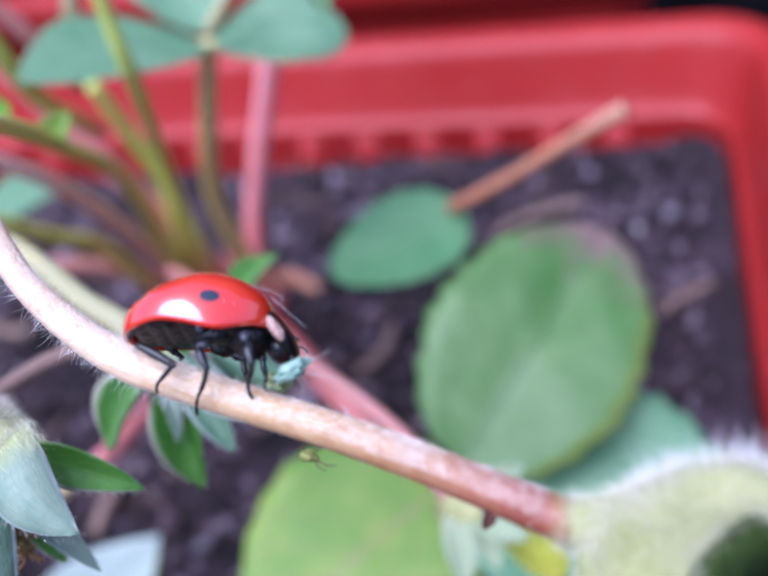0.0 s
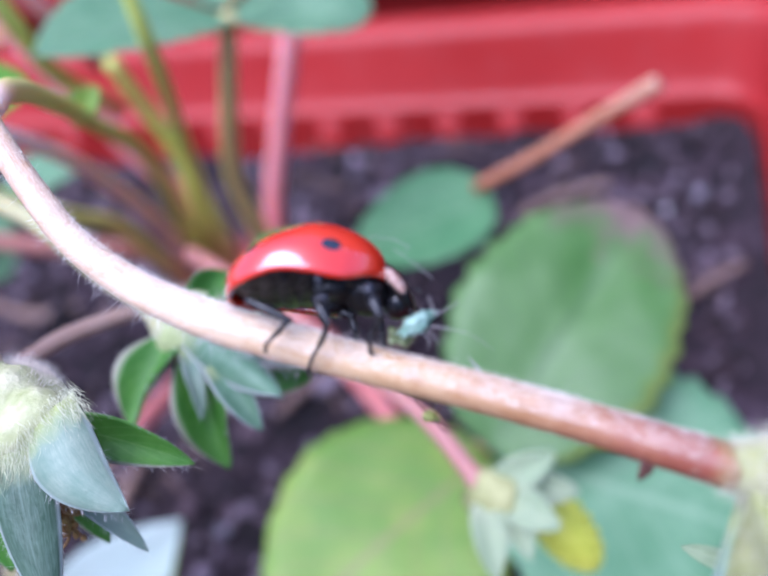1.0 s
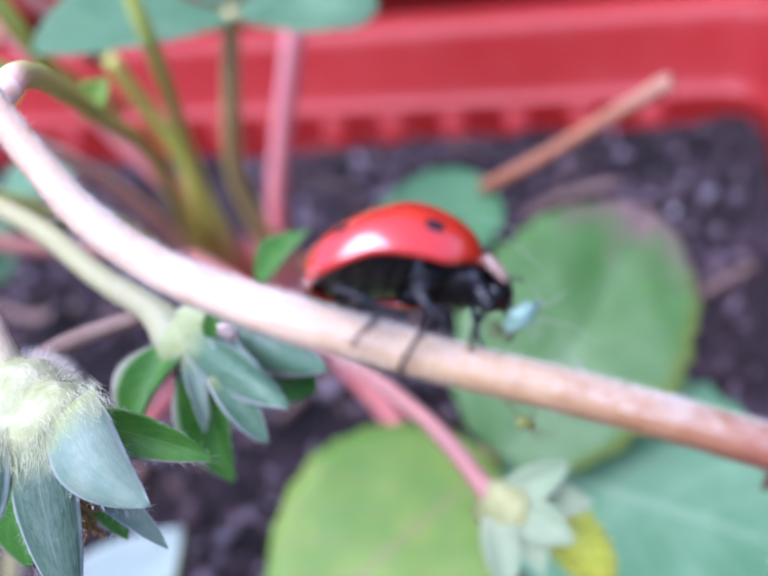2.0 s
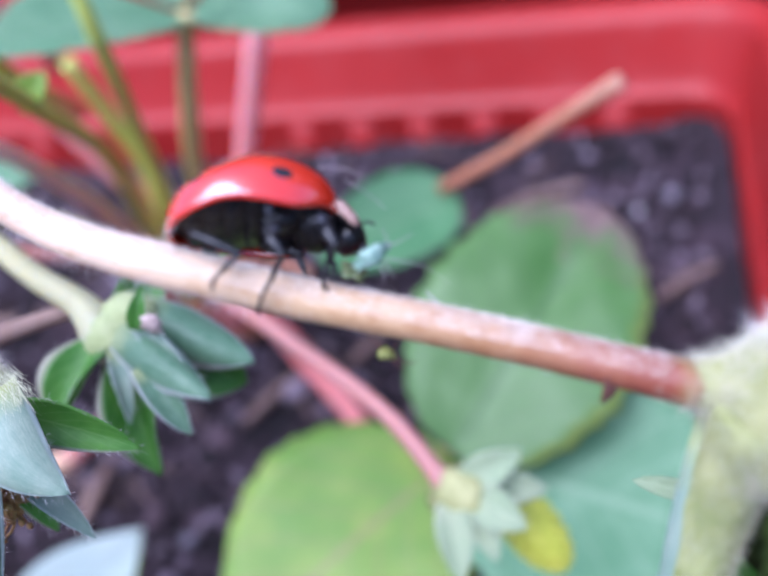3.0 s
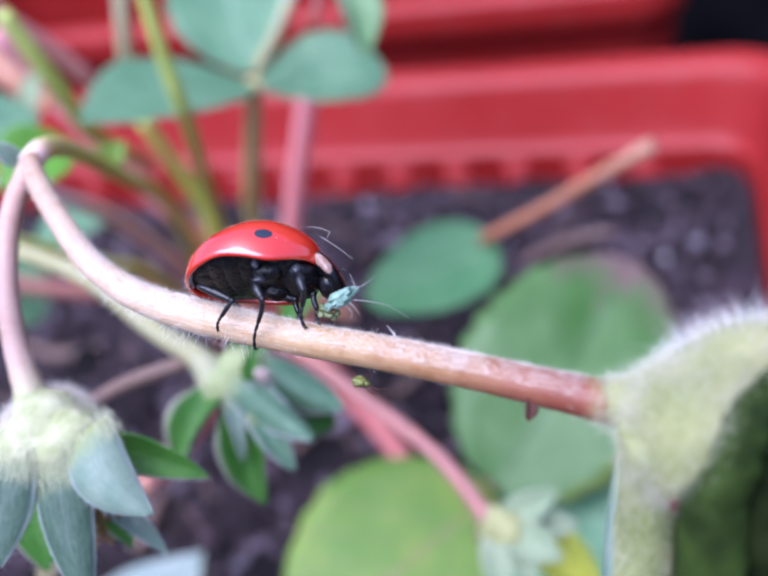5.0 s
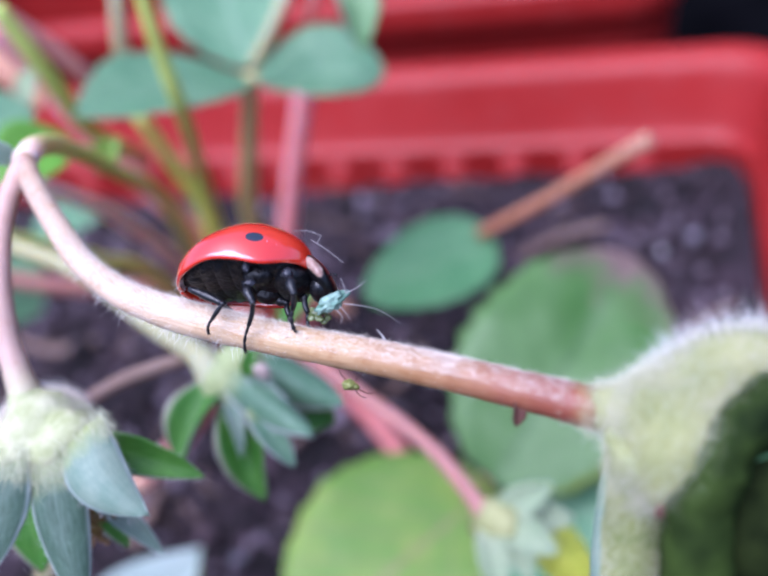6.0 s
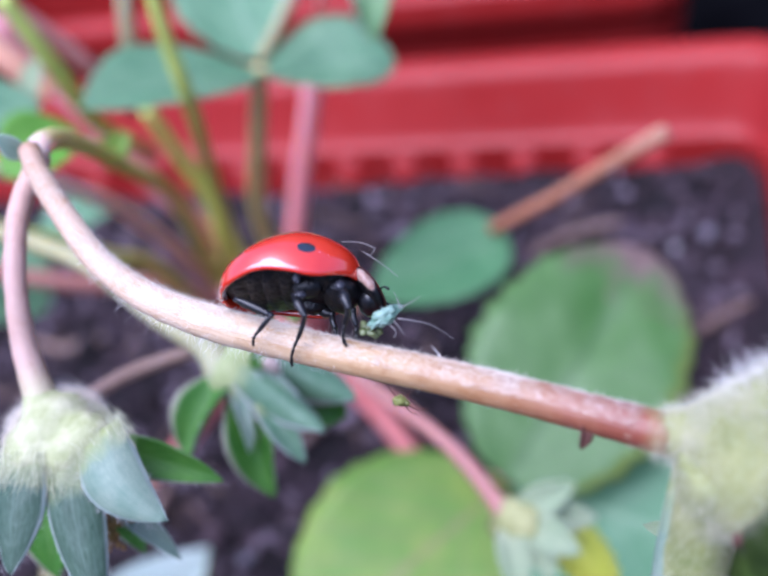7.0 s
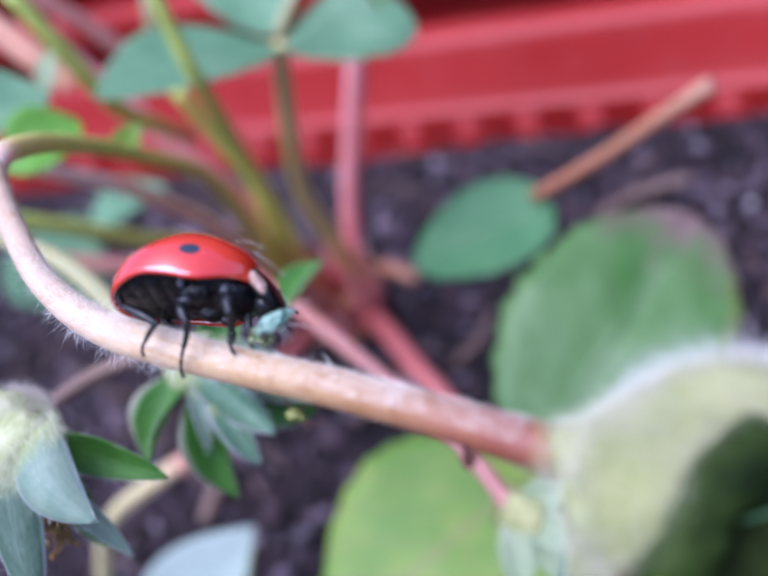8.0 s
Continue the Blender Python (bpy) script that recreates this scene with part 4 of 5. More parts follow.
for b, t, up, w, mat, c, dr, s in (
        ((46.27, -95.22, 89.64), (50.42, -98.22, 86.72), CAMERA_SIDE + Vector((0.25, 0, 0.1)), 3.5, SEPAL_PALE, -0.22, 0.24, 1),
        ((45.10, -94.18, 87.06), (50.76, -93.74, 84.04), CAMERA_SIDE * 0.8 + Vector((0, -0.2, 0.25)), 2.4, SEPAL_GREEN, 0.2, 0.06, 2),
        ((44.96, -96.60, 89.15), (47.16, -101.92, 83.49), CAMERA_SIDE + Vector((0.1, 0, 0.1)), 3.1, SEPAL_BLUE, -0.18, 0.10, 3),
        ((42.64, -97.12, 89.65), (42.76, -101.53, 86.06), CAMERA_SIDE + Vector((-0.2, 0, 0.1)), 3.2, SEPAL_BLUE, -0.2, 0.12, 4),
        ((44.72, -95.40, 84.22), (48.24, -96.81, 80.88), CAMERA_SIDE + Vector((0.3, 0, 0.2)), 1.5, SEPAL_PALE, 0.2, 0.1, 5),
        ((40.02, -94.19, 85.48), (40.07, -97.87, 79.55), CAMERA_SIDE, 4.2, SEPAL_GREEN, 0.1, 0.05, 6),
        ((43.28, -94.01, 84.12), (44.96, -95.81, 79.60), CAMERA_SIDE, 2.4, SEPAL_GREEN, 0.1, 0.05, 7)):
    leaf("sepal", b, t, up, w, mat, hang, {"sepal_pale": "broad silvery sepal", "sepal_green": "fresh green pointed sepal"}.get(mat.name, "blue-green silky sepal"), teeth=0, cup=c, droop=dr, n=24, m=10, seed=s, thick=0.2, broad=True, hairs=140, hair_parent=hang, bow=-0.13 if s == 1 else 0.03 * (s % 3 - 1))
    along = (Vector(t) - Vector(b)).normalized()
    out = (up - along * up.dot(along)).normalized()
    for _ in range(380 if s in (1, 3, 4) else 0):
        p = Vector(b) + along * rng.uniform(-0.5, 1.1) + out.cross(along) * rng.uniform(-0.42, 0.42) * w + out * rng.uniform(-0.1, 0.25)
        whisker(fringe, p, along + rand_dir(rng) * 0.25 + out * 0.08, rng.uniform(0.5, 1.2), 0.010, rand_dir(rng))
tagged(part("calyx_fringe", fringe, HAIR_SILK, hang, "silky cream hairs falling over the sepals"), kind="stuff")
bm = bmesh.new()
for k in range(34):
    c = Vector((44.60, -96.60, 83.6)) + rand_dir(rng) * rng.uniform(0.1, 0.7)
    d = (rand_dir(rng) - UP * 0.8 + CAMERA_SIDE * 0.3).normalized()
    e = c + d * rng.uniform(0.8, 1.9)
    tube(bm, [c, c.lerp(e, 0.5) + rand_dir(rng) * 0.25, e], [0.13, 0.08, 0.06], 6, 5)
    ball(bm, e, 0.17, 0.15, 0.22, 8, 6, 0.4, 5.0)
part("withered_stamen", bm, STAMEN, hang, "brown withered stamen tuft")

# ---- the beetle's stem with its big fuzzy fruit; in the stem's own space ----
STEM_LINE = [(-20.58, 12.50, 7.54), (-19.72, 11.30, 6.18), (-17.81, 9.30, 3.94), (-15.52, 7.20, 1.61), (-13.01, 5.10, 0.12), (-10.42, 2.50, -0.67), (-8.50, 1.00, -1.08), (-5.70, 0.00, -1.60), (-3.03, -1.00, -2.04), (0.32, -2.60, -2.50), (3.21, -4.20, -2.98), (5.84, -5.80, -3.45), (8.01, -7.10, -3.86)]
STEM_R = [0.60, 0.62, 0.65, 0.68, 0.72, 0.75, 0.78, 0.77, 0.74, 0.73, 0.73, 0.75, 0.80]
bm = bmesh.new()
stem_line = tube(bm, STEM_LINE, STEM_R, 110, 20, 0.05, 5)
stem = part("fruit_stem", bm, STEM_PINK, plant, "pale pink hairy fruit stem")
tube_hairs(stem_line, STEM_R, 1000, 0.36, 0.0042, rng, stem, (0.06, 0.66), lie=1.2)
tube_hairs(stem_line, STEM_R, 200, 0.26, 0.0035, rng, stem, (0.62, 0.9), lie=1.5)
# real down, packed onto the upper side to stand in for its lit band
tube_hairs(stem_line, STEM_R, 2600, 0.34, 0.0055, rng, stem, (0.2, 0.6), "white hairs lying along the stem, doubling as its lit upper side", Vector((0, -0.25, 0.75)), mat=HAIR_WARM, lie=8.0)
tube_hairs(stem_line, STEM_R, 3600, 0.3, 0.005, rng, stem, (0.1, 0.5), "white hairs lying along the stem, doubling as its lit upper side", Vector((0.0, -0.75, 0.65)), mat=HAIR_WARM, lie=9.0)
tube_hairs(stem_line, STEM_R, 7500, 0.3, 0.0055, rng, stem, (0.46, 0.84), "white hairs lying along the stem, doubling as its lit upper side", Vector((-0.1, -0.75, 0.75)), mat=HAIR_WARM, lie=14.0)
tube_hairs(stem_line, STEM_R, 2000, 0.28, 0.005, rng, stem, (0.8, 0.96), "white hairs lying along the stem, doubling as its lit upper side", Vector((-0.1, -0.75, 0.85)), mat=HAIR_WARM, lie=14.0)
tube_hairs(stem_line, STEM_R, 300, 0.36, 0.005, rng, stem, (0.95, 1.0), "cream hairs at the neck of the stem", mat=HAIR_CREAM, lie=6.0)
tube_hairs(stem_line, STEM_R, 170, 0.75, 0.005, rng, stem, (0.22, 0.58), "longer white hairs under the stem", Vector((0, -0.35, -1)))
bm = bmesh.new()
ball(bm, (9.94, -8.60, -4.95), 1.6, 2.0, 2.4, 30, 22, 0.08, 1.4)
NECK_R = [0.4, 0.66, 0.84, 1.08, 1.5, 1.95]
neck = tube(bm, [(5.90, -5.85, -3.46), (7.05, -6.60, -3.68), (7.86, -7.00, -3.81), (8.73, -7.40, -3.77), (9.64, -7.90, -3.62), (10.89, -8.30, -3.37)], NECK_R, 22, 20, 0.06)
HOOD_R = [1.85, 1.4, 1.0, 0.9, 0.9]
hood = tube(bm, [(10.51, -8.40, -3.45), (11.26, -8.70, -2.40), (12.15, -9.00, -1.74), (13.57, -9.20, -1.86), (15.47, -9.40, -3.01)], HOOD_R, 24, 18, 0.12)
calyx = part("calyx", bm, FUZZ, stem, "pale fuzzy calyx hood")
blend(calyx, 0.2, 22)
bm = bmesh.new()
skirt = tube(bm, [(9.51, -8.6, -4.61), (9.41, -7.2, -6.94), (9.35, -6.3, -9.67), (9.17, -6.3, -12.96)], [1.8, 1.28, 1.18, 1.08], 16, 18, 0.15, 7)
blend(part("calyx_lobe", bm, FUZZ_LOBE, stem, "yellow-green downy calyx lobe"), 0.2, 12)
tagged(tube_hairs(neck, NECK_R, 1900, 0.55, 0.006, rng, stem, (0.34, 0.9), mat=HAIR_CREAM, lie=2.0), "fine cream hairs on the calyx")
ball_hairs((9.94, -8.60, -4.61), 1.9, 2.2, 2.6, 4200, 0.55, 0.005, rng, stem, Vector((-0.8, -0.4, 0.6)))
tagged(tube_hairs(hood, HOOD_R, 4200, 0.6, 0.0045, rng, stem, lean=Vector((-0.2, -0.3, 0.5)), mat=HAIR_CREAM, lie=1.3), "fine cream hairs on the calyx")
tagged(tube_hairs(hood, HOOD_R, 420, 1.05, 0.006, rng, stem, (0.1, 0.75), lean=Vector((-0.5, 0.2, 1.2)), mat=HAIR, lie=0.5), "long white hairs standing on the calyx")
tagged(tube_hairs(skirt, [1.8, 1.28, 1.18, 1.08], 2000, 0.45, 0.005, rng, stem, lean=Vector((-0.4, -0.9, 0.1)), mat=HAIR_CREAM, lie=1.5), "fine white hairs on the calyx")
for b, t, up, w, mat, c, s in (
((8.57, -6.8, -4.7), (8.35, -4.9, -15.38), Vector((-0.8, -0.7, 0)), 0.85, SEPAL_PALE, -0.2, 2),
        ((10.39, -4.28, -8.47), (9.01, -2.21, -8.44), Vector((0.1, -1, 0.2)), 0.9, SEPAL_CREAM, 0.15, 3),
        ((14.15, -9.40, -4.33), (10.29, -8.80, -6.18), Vector((0, -0.6, 1)), 1.0, LEAF_GREEN, 0.1, 6),
        ((10.94, -6.00, -7.56), (11.45, -5.00, -15.73), Vector((0, -1, 0)), 3.2, SEPAL_GREEN, 0.1, 4)):
    leaf("sepal", b, t, up, w, mat, stem, "green sepal" if mat is SEPAL_GREEN else "pale hairy sepal", teeth=0, cup=c, droop=0.1, n=20, m=8, seed=s, thick=0.22, broad=True, ripple=0.14 if s == 3 else 0.03)
# tube standing for the calyx hollow; the hollow's shade is in its near-black olive
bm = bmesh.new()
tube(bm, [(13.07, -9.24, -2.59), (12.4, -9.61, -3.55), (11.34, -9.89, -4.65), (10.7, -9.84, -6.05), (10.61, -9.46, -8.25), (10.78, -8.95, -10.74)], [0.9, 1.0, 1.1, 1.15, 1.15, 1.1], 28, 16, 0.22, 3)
part("shaded_lining", bm, FUZZ_SHADED, stem, "olive green calyx inside, the hollow's shade put into its colour")
bm = bmesh.new()
for k in range(6):
    ball(bm, Vector((9.28, -9.75, -6.73)) + rand_dir(rng) * 0.16, 0.12, 0.12, 0.2, 8, 6, 0.3, 5.0)
part("withered_stamen", bm, BRACT, stem, "dark red withered stamens")
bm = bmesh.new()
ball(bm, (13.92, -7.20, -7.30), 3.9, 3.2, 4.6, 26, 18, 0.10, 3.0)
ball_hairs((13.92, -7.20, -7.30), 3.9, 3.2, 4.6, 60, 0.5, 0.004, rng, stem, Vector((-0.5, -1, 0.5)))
part("shaded_unripe_fruit", bm, FRUIT_SHADED, stem, "green unripe strawberry, darkened for the shade under the calyx")
leaf("bract", (5.10, -6.00, -3.62), (5.13, -5.80, -4.69), Vector((0.3, -1, 0)), 0.55, BRACT, stem, "tiny dark withered bract", teeth=0, cup=0.4, n=10, m=6, thick=0.15)

# ---- ladybird; x runs to its head, y to its left, z out of its back ----
beetle = new("ladybird")
beetle.empty_display_size = 0.005
tagged(beetle, "glossy red ladybird with black spots eating an aphid on the stem", "ladybird")
EA, EB, EH = 2.98, 2.45, 2.2


def wing_case(side):
    """Half of the domed wing cover, with a turned-in rim and an inner face."""
    bm = bmesh.new()
    nu, nv = 28, 18
    shells = []
    for shrink in (1.0, 0.95):
        g = []
        for i in range(nu + 1):
            a = math.pi * i / nu
            row = []
            for k in range(nv + 1):
                th = radians(97) * (k / nv)
                c, s = math.cos(th), math.sin(th)
                x = math.cos(a)
                y = math.sin(a)
                front = 1 + 0.05 * max(x, 0) ** 2
                p = Vector((x * EA * front * s ** 0.92, y * EB * s ** 0.92, EH * (abs(c) ** 0.86) * (1 if c > 0 else -1)))
                p.z *= 1 + 0.05 * math.exp(-((p.x / EA - 0.35) / 0.35) ** 2) - (0.22 * max(0.0, 0.15 - p.x / EA) ** 1.3 if c > 0 else 0)
                p.z += max(0, s) ** 8 * (0.16 * max(0.0, x) + 0.20 * math.exp(-((x + 0.35) / 0.35) ** 2) - 0.30 * math.exp(-((x - 0.48) / 0.30) ** 2))
                p *= shrink
                p.y = side * (p.y + 0.012)
                row.append(bm.verts.new(p))
            g.append(row)
        shells.append(g)
    o, n = shells
    for i in range(nu):
        for k in range(nv):
            if k:
                bm.faces.new((o[i][k], o[i + 1][k], o[i + 1][k + 1], o[i][k + 1]))
                bm.faces.new((n[i][k], n[i][k + 1], n[i + 1][k + 1], n[i + 1][k]))
            else:
                bm.faces.new((o[i][0], o[i + 1][1], o[i][1]))
                bm.faces.new((n[i][0], n[i][1], n[i + 1][1]))
        bm.faces.new((o[i][nv], o[i + 1][nv], n[i + 1][nv], n[i][nv]))
    for k in range(nv):
        for i in (0, nu):
            bm.faces.new((o[i][k], o[i][k + 1], n[i][k + 1], n[i][k]))
    bmesh.ops.remove_doubles(bm, verts=bm.verts, dist=0.0005)
    return bm


for side in (1, -1):
    part("wing_case", wing_case(side), SHELL, beetle, "glossy red wing case with black spots")
bm = bmesh.new()
ball(bm, (-0.2, 0, 0.2), 2.68, 2.26, 0.66, 48, 28)
abdomen = part("abdomen", bm, CHITIN_BELLY, beetle, "black ridged underside")
for k in range(5):
    # overlapping belly plates, each a shallow curved band
    bm = bmesh.new()
    x = 0.75 - 0.66 * k
    w = 2.0 * math.sqrt(max(0.05, 1 - ((x + 0.2) / 2.75) ** 2))
    rows = []
    for i in range(17):
        q = -1 + i / 8
        y = q * w
        z = 0.2 - 0.70 * math.sqrt(max(0.02, 1 - ((x + 0.2) / 2.75) ** 2)) * math.sqrt(max(0.0, 1 - (0.92 * q) ** 2))
        xs = x + 0.22 * q * q
        rows.append([bm.verts.new((xs + dx, y, z + dz)) for dx, dz in ((0.34, 0.06), (0.15, -0.02), (-0.10, -0.055), (-0.36, -0.06), (-0.40, 0.0))])
    for i in range(16):
        for j in range(4):
            bm.faces.new((rows[i][j], rows[i + 1][j], rows[i + 1][j + 1], rows[i][j + 1]))
    part("belly_plate", bm, CHITIN_BELLY, abdomen)
bm = bmesh.new()
tube(bm, [(-2.90, -0.45, 0.02), (-2.80, -0.85, -0.10), (-2.62, -1.12, -0.20), (-2.40, -1.32, -0.24)], [0.012, 0.03, 0.03, 0.01], 16, 8)
part("abdomen_margin", bm, FIBRE, abdomen, "pale edge at the tip of the belly")
bm = bmesh.new()
ball(bm, (1.5, -0.15, 0.1), 1.25, 1.6, 0.85, 24, 16, 0.12, 2.0)
ball(bm, (2.2, 0, -0.5), 0.8, 1.2, 0.75, 20, 12, 0.12, 2.0)
ball(bm, (0.9, -0.9, -0.45), 0.7, 0.55, 0.45, 14, 10, 0.1, 3.0)
ball(bm, (0.9, 0.9, -0.45), 0.7, 0.55, 0.45, 14, 10, 0.1, 3.0)
part("thorax", bm, CHITIN_BELLY, beetle, "black thorax")
for c, size in (((0.55, -1.55, -0.20), (0.20, 0.14, 0.34)), ((0.60, -1.25, -0.95), (0.30, 0.16, 0.16)), ((2.30, -1.35, -0.75), (0.20, 0.16, 0.24))):
    bm = bmesh.new()
    ball(bm, c, *size, 16, 12, 0.5, 3.0)
    part("hip_plate", bm, CHITIN_GREY, beetle, "dull grey plate at a leg's root")
NECK = Vector((3.070, NECK_Y, -0.340)) + Vector((0.03, 0, 0.02))
SLOPE = Euler((0, 1.02, 0)).to_matrix()
bm = bmesh.new()
ball(bm, (0.20, 0, 0.06), 1.22, 1.36, 0.46, 28, 20, 0.0, 1, SLOPE)
bmesh.ops.translate(bm, verts=bm.verts, vec=NECK)
part("pronotum", bm, NECK_SKIN, beetle, "black neck shield with pale side patches")
HEAD = Vector((3.376, 0.395, -0.840))
bm = bmesh.new()
ball(bm, HEAD, 0.55, 0.85, 0.55, 20, 14, 0.05, 3.0)
head = part("head", bm, CHITIN, beetle, "black head")
for side in (1, -1):
    bm = bmesh.new()
    ball(bm, HEAD + Vector((0.16, side * 0.76, 0.16)), 0.25, 0.2, 0.27, 14, 10)
    part("eye", bm, CHITIN_GREY, head, "dull black eye")
    bm = bmesh.new()
    tube(bm, [HEAD + Vector(p) for p in ((0.3, side * 0.5, 0.2), (0.62, side * 0.85, 0.3), (0.85, side * 1.0, 0.1))], [0.05, 0.04, 0.06], 10, 6)
    part("antenna", bm, CHITIN, head, "short black feeler")
    bm = bmesh.new()
    tube(bm, [HEAD + Vector(p) for p in ((0.3, side * 0.3, -0.25), (0.5, side * 0.38, -0.45), (0.52, side * 0.2, -0.65))], [0.1, 0.08, 0.06], 8, 6)
    part("jaw", bm, CHITIN, head, "small black mouthpart")


def leg(pts, thick):
    """Thigh, shin and a bent three-jointed foot with two claws."""
    bm = bmesh.new()
    a, b, c, d = [Vector(p) for p in pts]
    tube(bm, [a, a.lerp(b, 0.5) + (b - a).orthogonal() * 0.02, b], [thick * 0.8, thick * 1.3, thick * 0.75], 8, 8)
    ball(bm, b, thick * 0.85, thick * 0.85, thick * 0.85, 8, 6)
    shin = c.lerp(b, 0.12)
    tube(bm, [b, b.lerp(shin, 0.5) + (shin - b).orthogonal() * 0.05, shin], [thick * 0.62, thick * 0.66, thick * 0.56], 8, 8)
    q = (d - shin).normalized()
    w = Vector((1, 0, 0)) - q * q.x
    joints = [shin, shin.lerp(d, 0.34) - w * 0.06, shin.lerp(d, 0.68) - w * 0.05, d + w * 0.05]
    for i in range(3):
        tube(bm, [joints[i], joints[i].lerp(joints[i + 1], 0.6), joints[i + 1]], [thick * 0.3, thick * 0.5, thick * 0.36], 5, 7)
    for side in (1, -1):
        x = q.orthogonal().normalized()
        tube(bm, [joints[3], joints[3] + q * 0.06 + (x * side + w) * 0.05, joints[3] + q * 0.12 + (x * side + w * 2) * 0.06], [thick * 0.25, thick * 0.2, 0.01], 4, 5)
    for k in range(14):
        p = b.lerp(shin, rng.uniform(0.1, 1.0))
        whisker(bm, p, rand_dir(rng) + (shin - b).normalized(), thick * rng.uniform(0.8, 1.3), 0.006, rand_dir(rng))
    part("leg", bm, CHITIN, beetle, "thin black jointed leg")


leg([(-2.134, -0.988, -0.730), (-0.615, -0.973, -1.626), (-1.337, -0.387, -2.115), (-1.618, 0.040, -2.377)], 0.16)
leg([(0.364, -1.207, -0.855), (0.812, -1.292, -1.891), (0.311, -0.316, -2.635), (-0.128, 0.582, -3.205)], 0.17)
leg([(2.338, -1.251, -0.822), (2.610, -1.506, -1.798), (2.322, -0.639, -2.259), (2.217, -0.052, -2.782)], 0.2)
leg([(-1.792, 1.416, -0.229), (-1.215, 1.799, -0.582), (-1.407, 1.712, -1.141), (-1.466, 1.575, -1.560)], 0.12)
leg([(1.091, 1.083, -0.681), (1.647, 0.872, -0.984), (1.799, 0.941, -1.743), (1.855, 0.962, -2.216)], 0.2)
leg([(2.180, 0.411, -0.800), (2.621, 0.227, -1.193), (2.756, 0.408, -1.955), (2.780, 0.516, -2.610)], 0.2)
bm = bmesh.new()
tube(bm, [(2.433, -1.203, 1.353), (3.250, -1.674, 0.973), (3.858, -1.739, 0.621)], [0.009, 0.010, 0.011], 10, 5)
tube(bm, [(3.858, -1.739, 0.621), (3.758, -1.692, 0.496), (3.655, -1.636, 0.353)], [0.011, 0.009, 0.007], 4, 5)
tube(bm, [(3.302, -1.229, 0.781), (4.004, -1.350, 0.121), (4.664, -1.169, -0.477)], [0.011, 0.011, 0.009], 10, 5)
part("stuck_fibre", bm, FIBRE, beetle, "thin pale fibres stuck to the shell")
bm = bmesh.new()
for _ in range(34):
    a, th = rng.uniform(0, 2 * math.pi), rng.uniform(0.5, 1.5)
    ball(bm, (math.cos(a) * math.sin(th) * EA * 1.0, math.sin(a) * math.sin(th) * EB * 1.0, EH * math.cos(th) ** 0.86), 0.022, 0.022, 0.018, 6, 4)
tagged(part("dust_specks", bm, GRIT, beetle, "tiny white specks of dust on the shell"), kind="stuff")
bm = bmesh.new()
for k in range(60):
    a = math.pi + rng.uniform(-0.1, 0.45)
    p = Vector((-0.2 + math.cos(a) * 2.5, math.sin(a) * 2.05, rng.uniform(-0.2, 0.05)))
    whisker(bm, p, Vector((math.cos(a) * 0.7 - 0.5, math.sin(a) * 0.3, -0.9)) + rand_dir(rng) * 0.3, rng.uniform(0.2, 0.5), 0.009, rand_dir(rng))
tagged(part("belly_hairs", bm, HAIR, beetle, "short pale hairs along the belly"), kind="stuff")
# ---- prey and cast skins on the stem ----
aphid = new("aphid")
aphid.empty_display_size = 0.002
tagged(aphid, "pale green aphid held in the ladybird's jaws", "aphid")
bm = bmesh.new()
ball(bm, (0, 0, 0), 0.70, 0.30, 0.31, 28, 20, 0.6, 2.6, Euler((0, -0.62, 0.2)).to_matrix())
bmesh.ops.translate(bm, verts=bm.verts, vec=(4.02, -0.544, -1.92))
body = part("body", bm, APHID, aphid, "blue-green soft body")
bm = bmesh.new()
flesh_rng = random.Random(5)
for _ in range(16):
    c = Vector((3.347, -0.153, -2.227)) + Vector((flesh_rng.uniform(-0.3, 0.35), flesh_rng.uniform(-0.15, 0.2), flesh_rng.uniform(-0.3, 0.3)))
    ball(bm, c, flesh_rng.uniform(0.07, 0.17), flesh_rng.uniform(0.07, 0.15), flesh_rng.uniform(0.08, 0.22), 12, 8, 0.35, 3.0)
blend(part("torn_flesh", bm, APHID_WET, aphid, "wet yellow-green torn flesh"), 0.028, 5)
for pts in ([(4.594, -0.681, -1.687), (5.152, -0.798, -1.504), (5.548, -0.945, -1.313)], [(4.500, -0.511, -2.052), (5.252, -0.425, -2.212), (5.936, -0.222, -2.397), (6.75, 0.1, -2.95)], [(4.343, -0.585, -2.179), (4.568, -0.513, -2.475), (4.732, -0.352, -2.742)], [(4.090, -0.403, -2.172), (4.390, -0.390, -2.552), (4.290, -0.268, -2.823)], [(4.624, -0.613, -1.589), (4.548, -0.787, -1.269), (4.441, -0.830, -0.994)]):
    bm = bmesh.new()
    tube(bm, pts, [0.022, 0.014, 0.009, 0.006][:len(pts)], 10, 5)
    part("aphid_leg", bm, FIBRE, aphid, "thin pale leg")

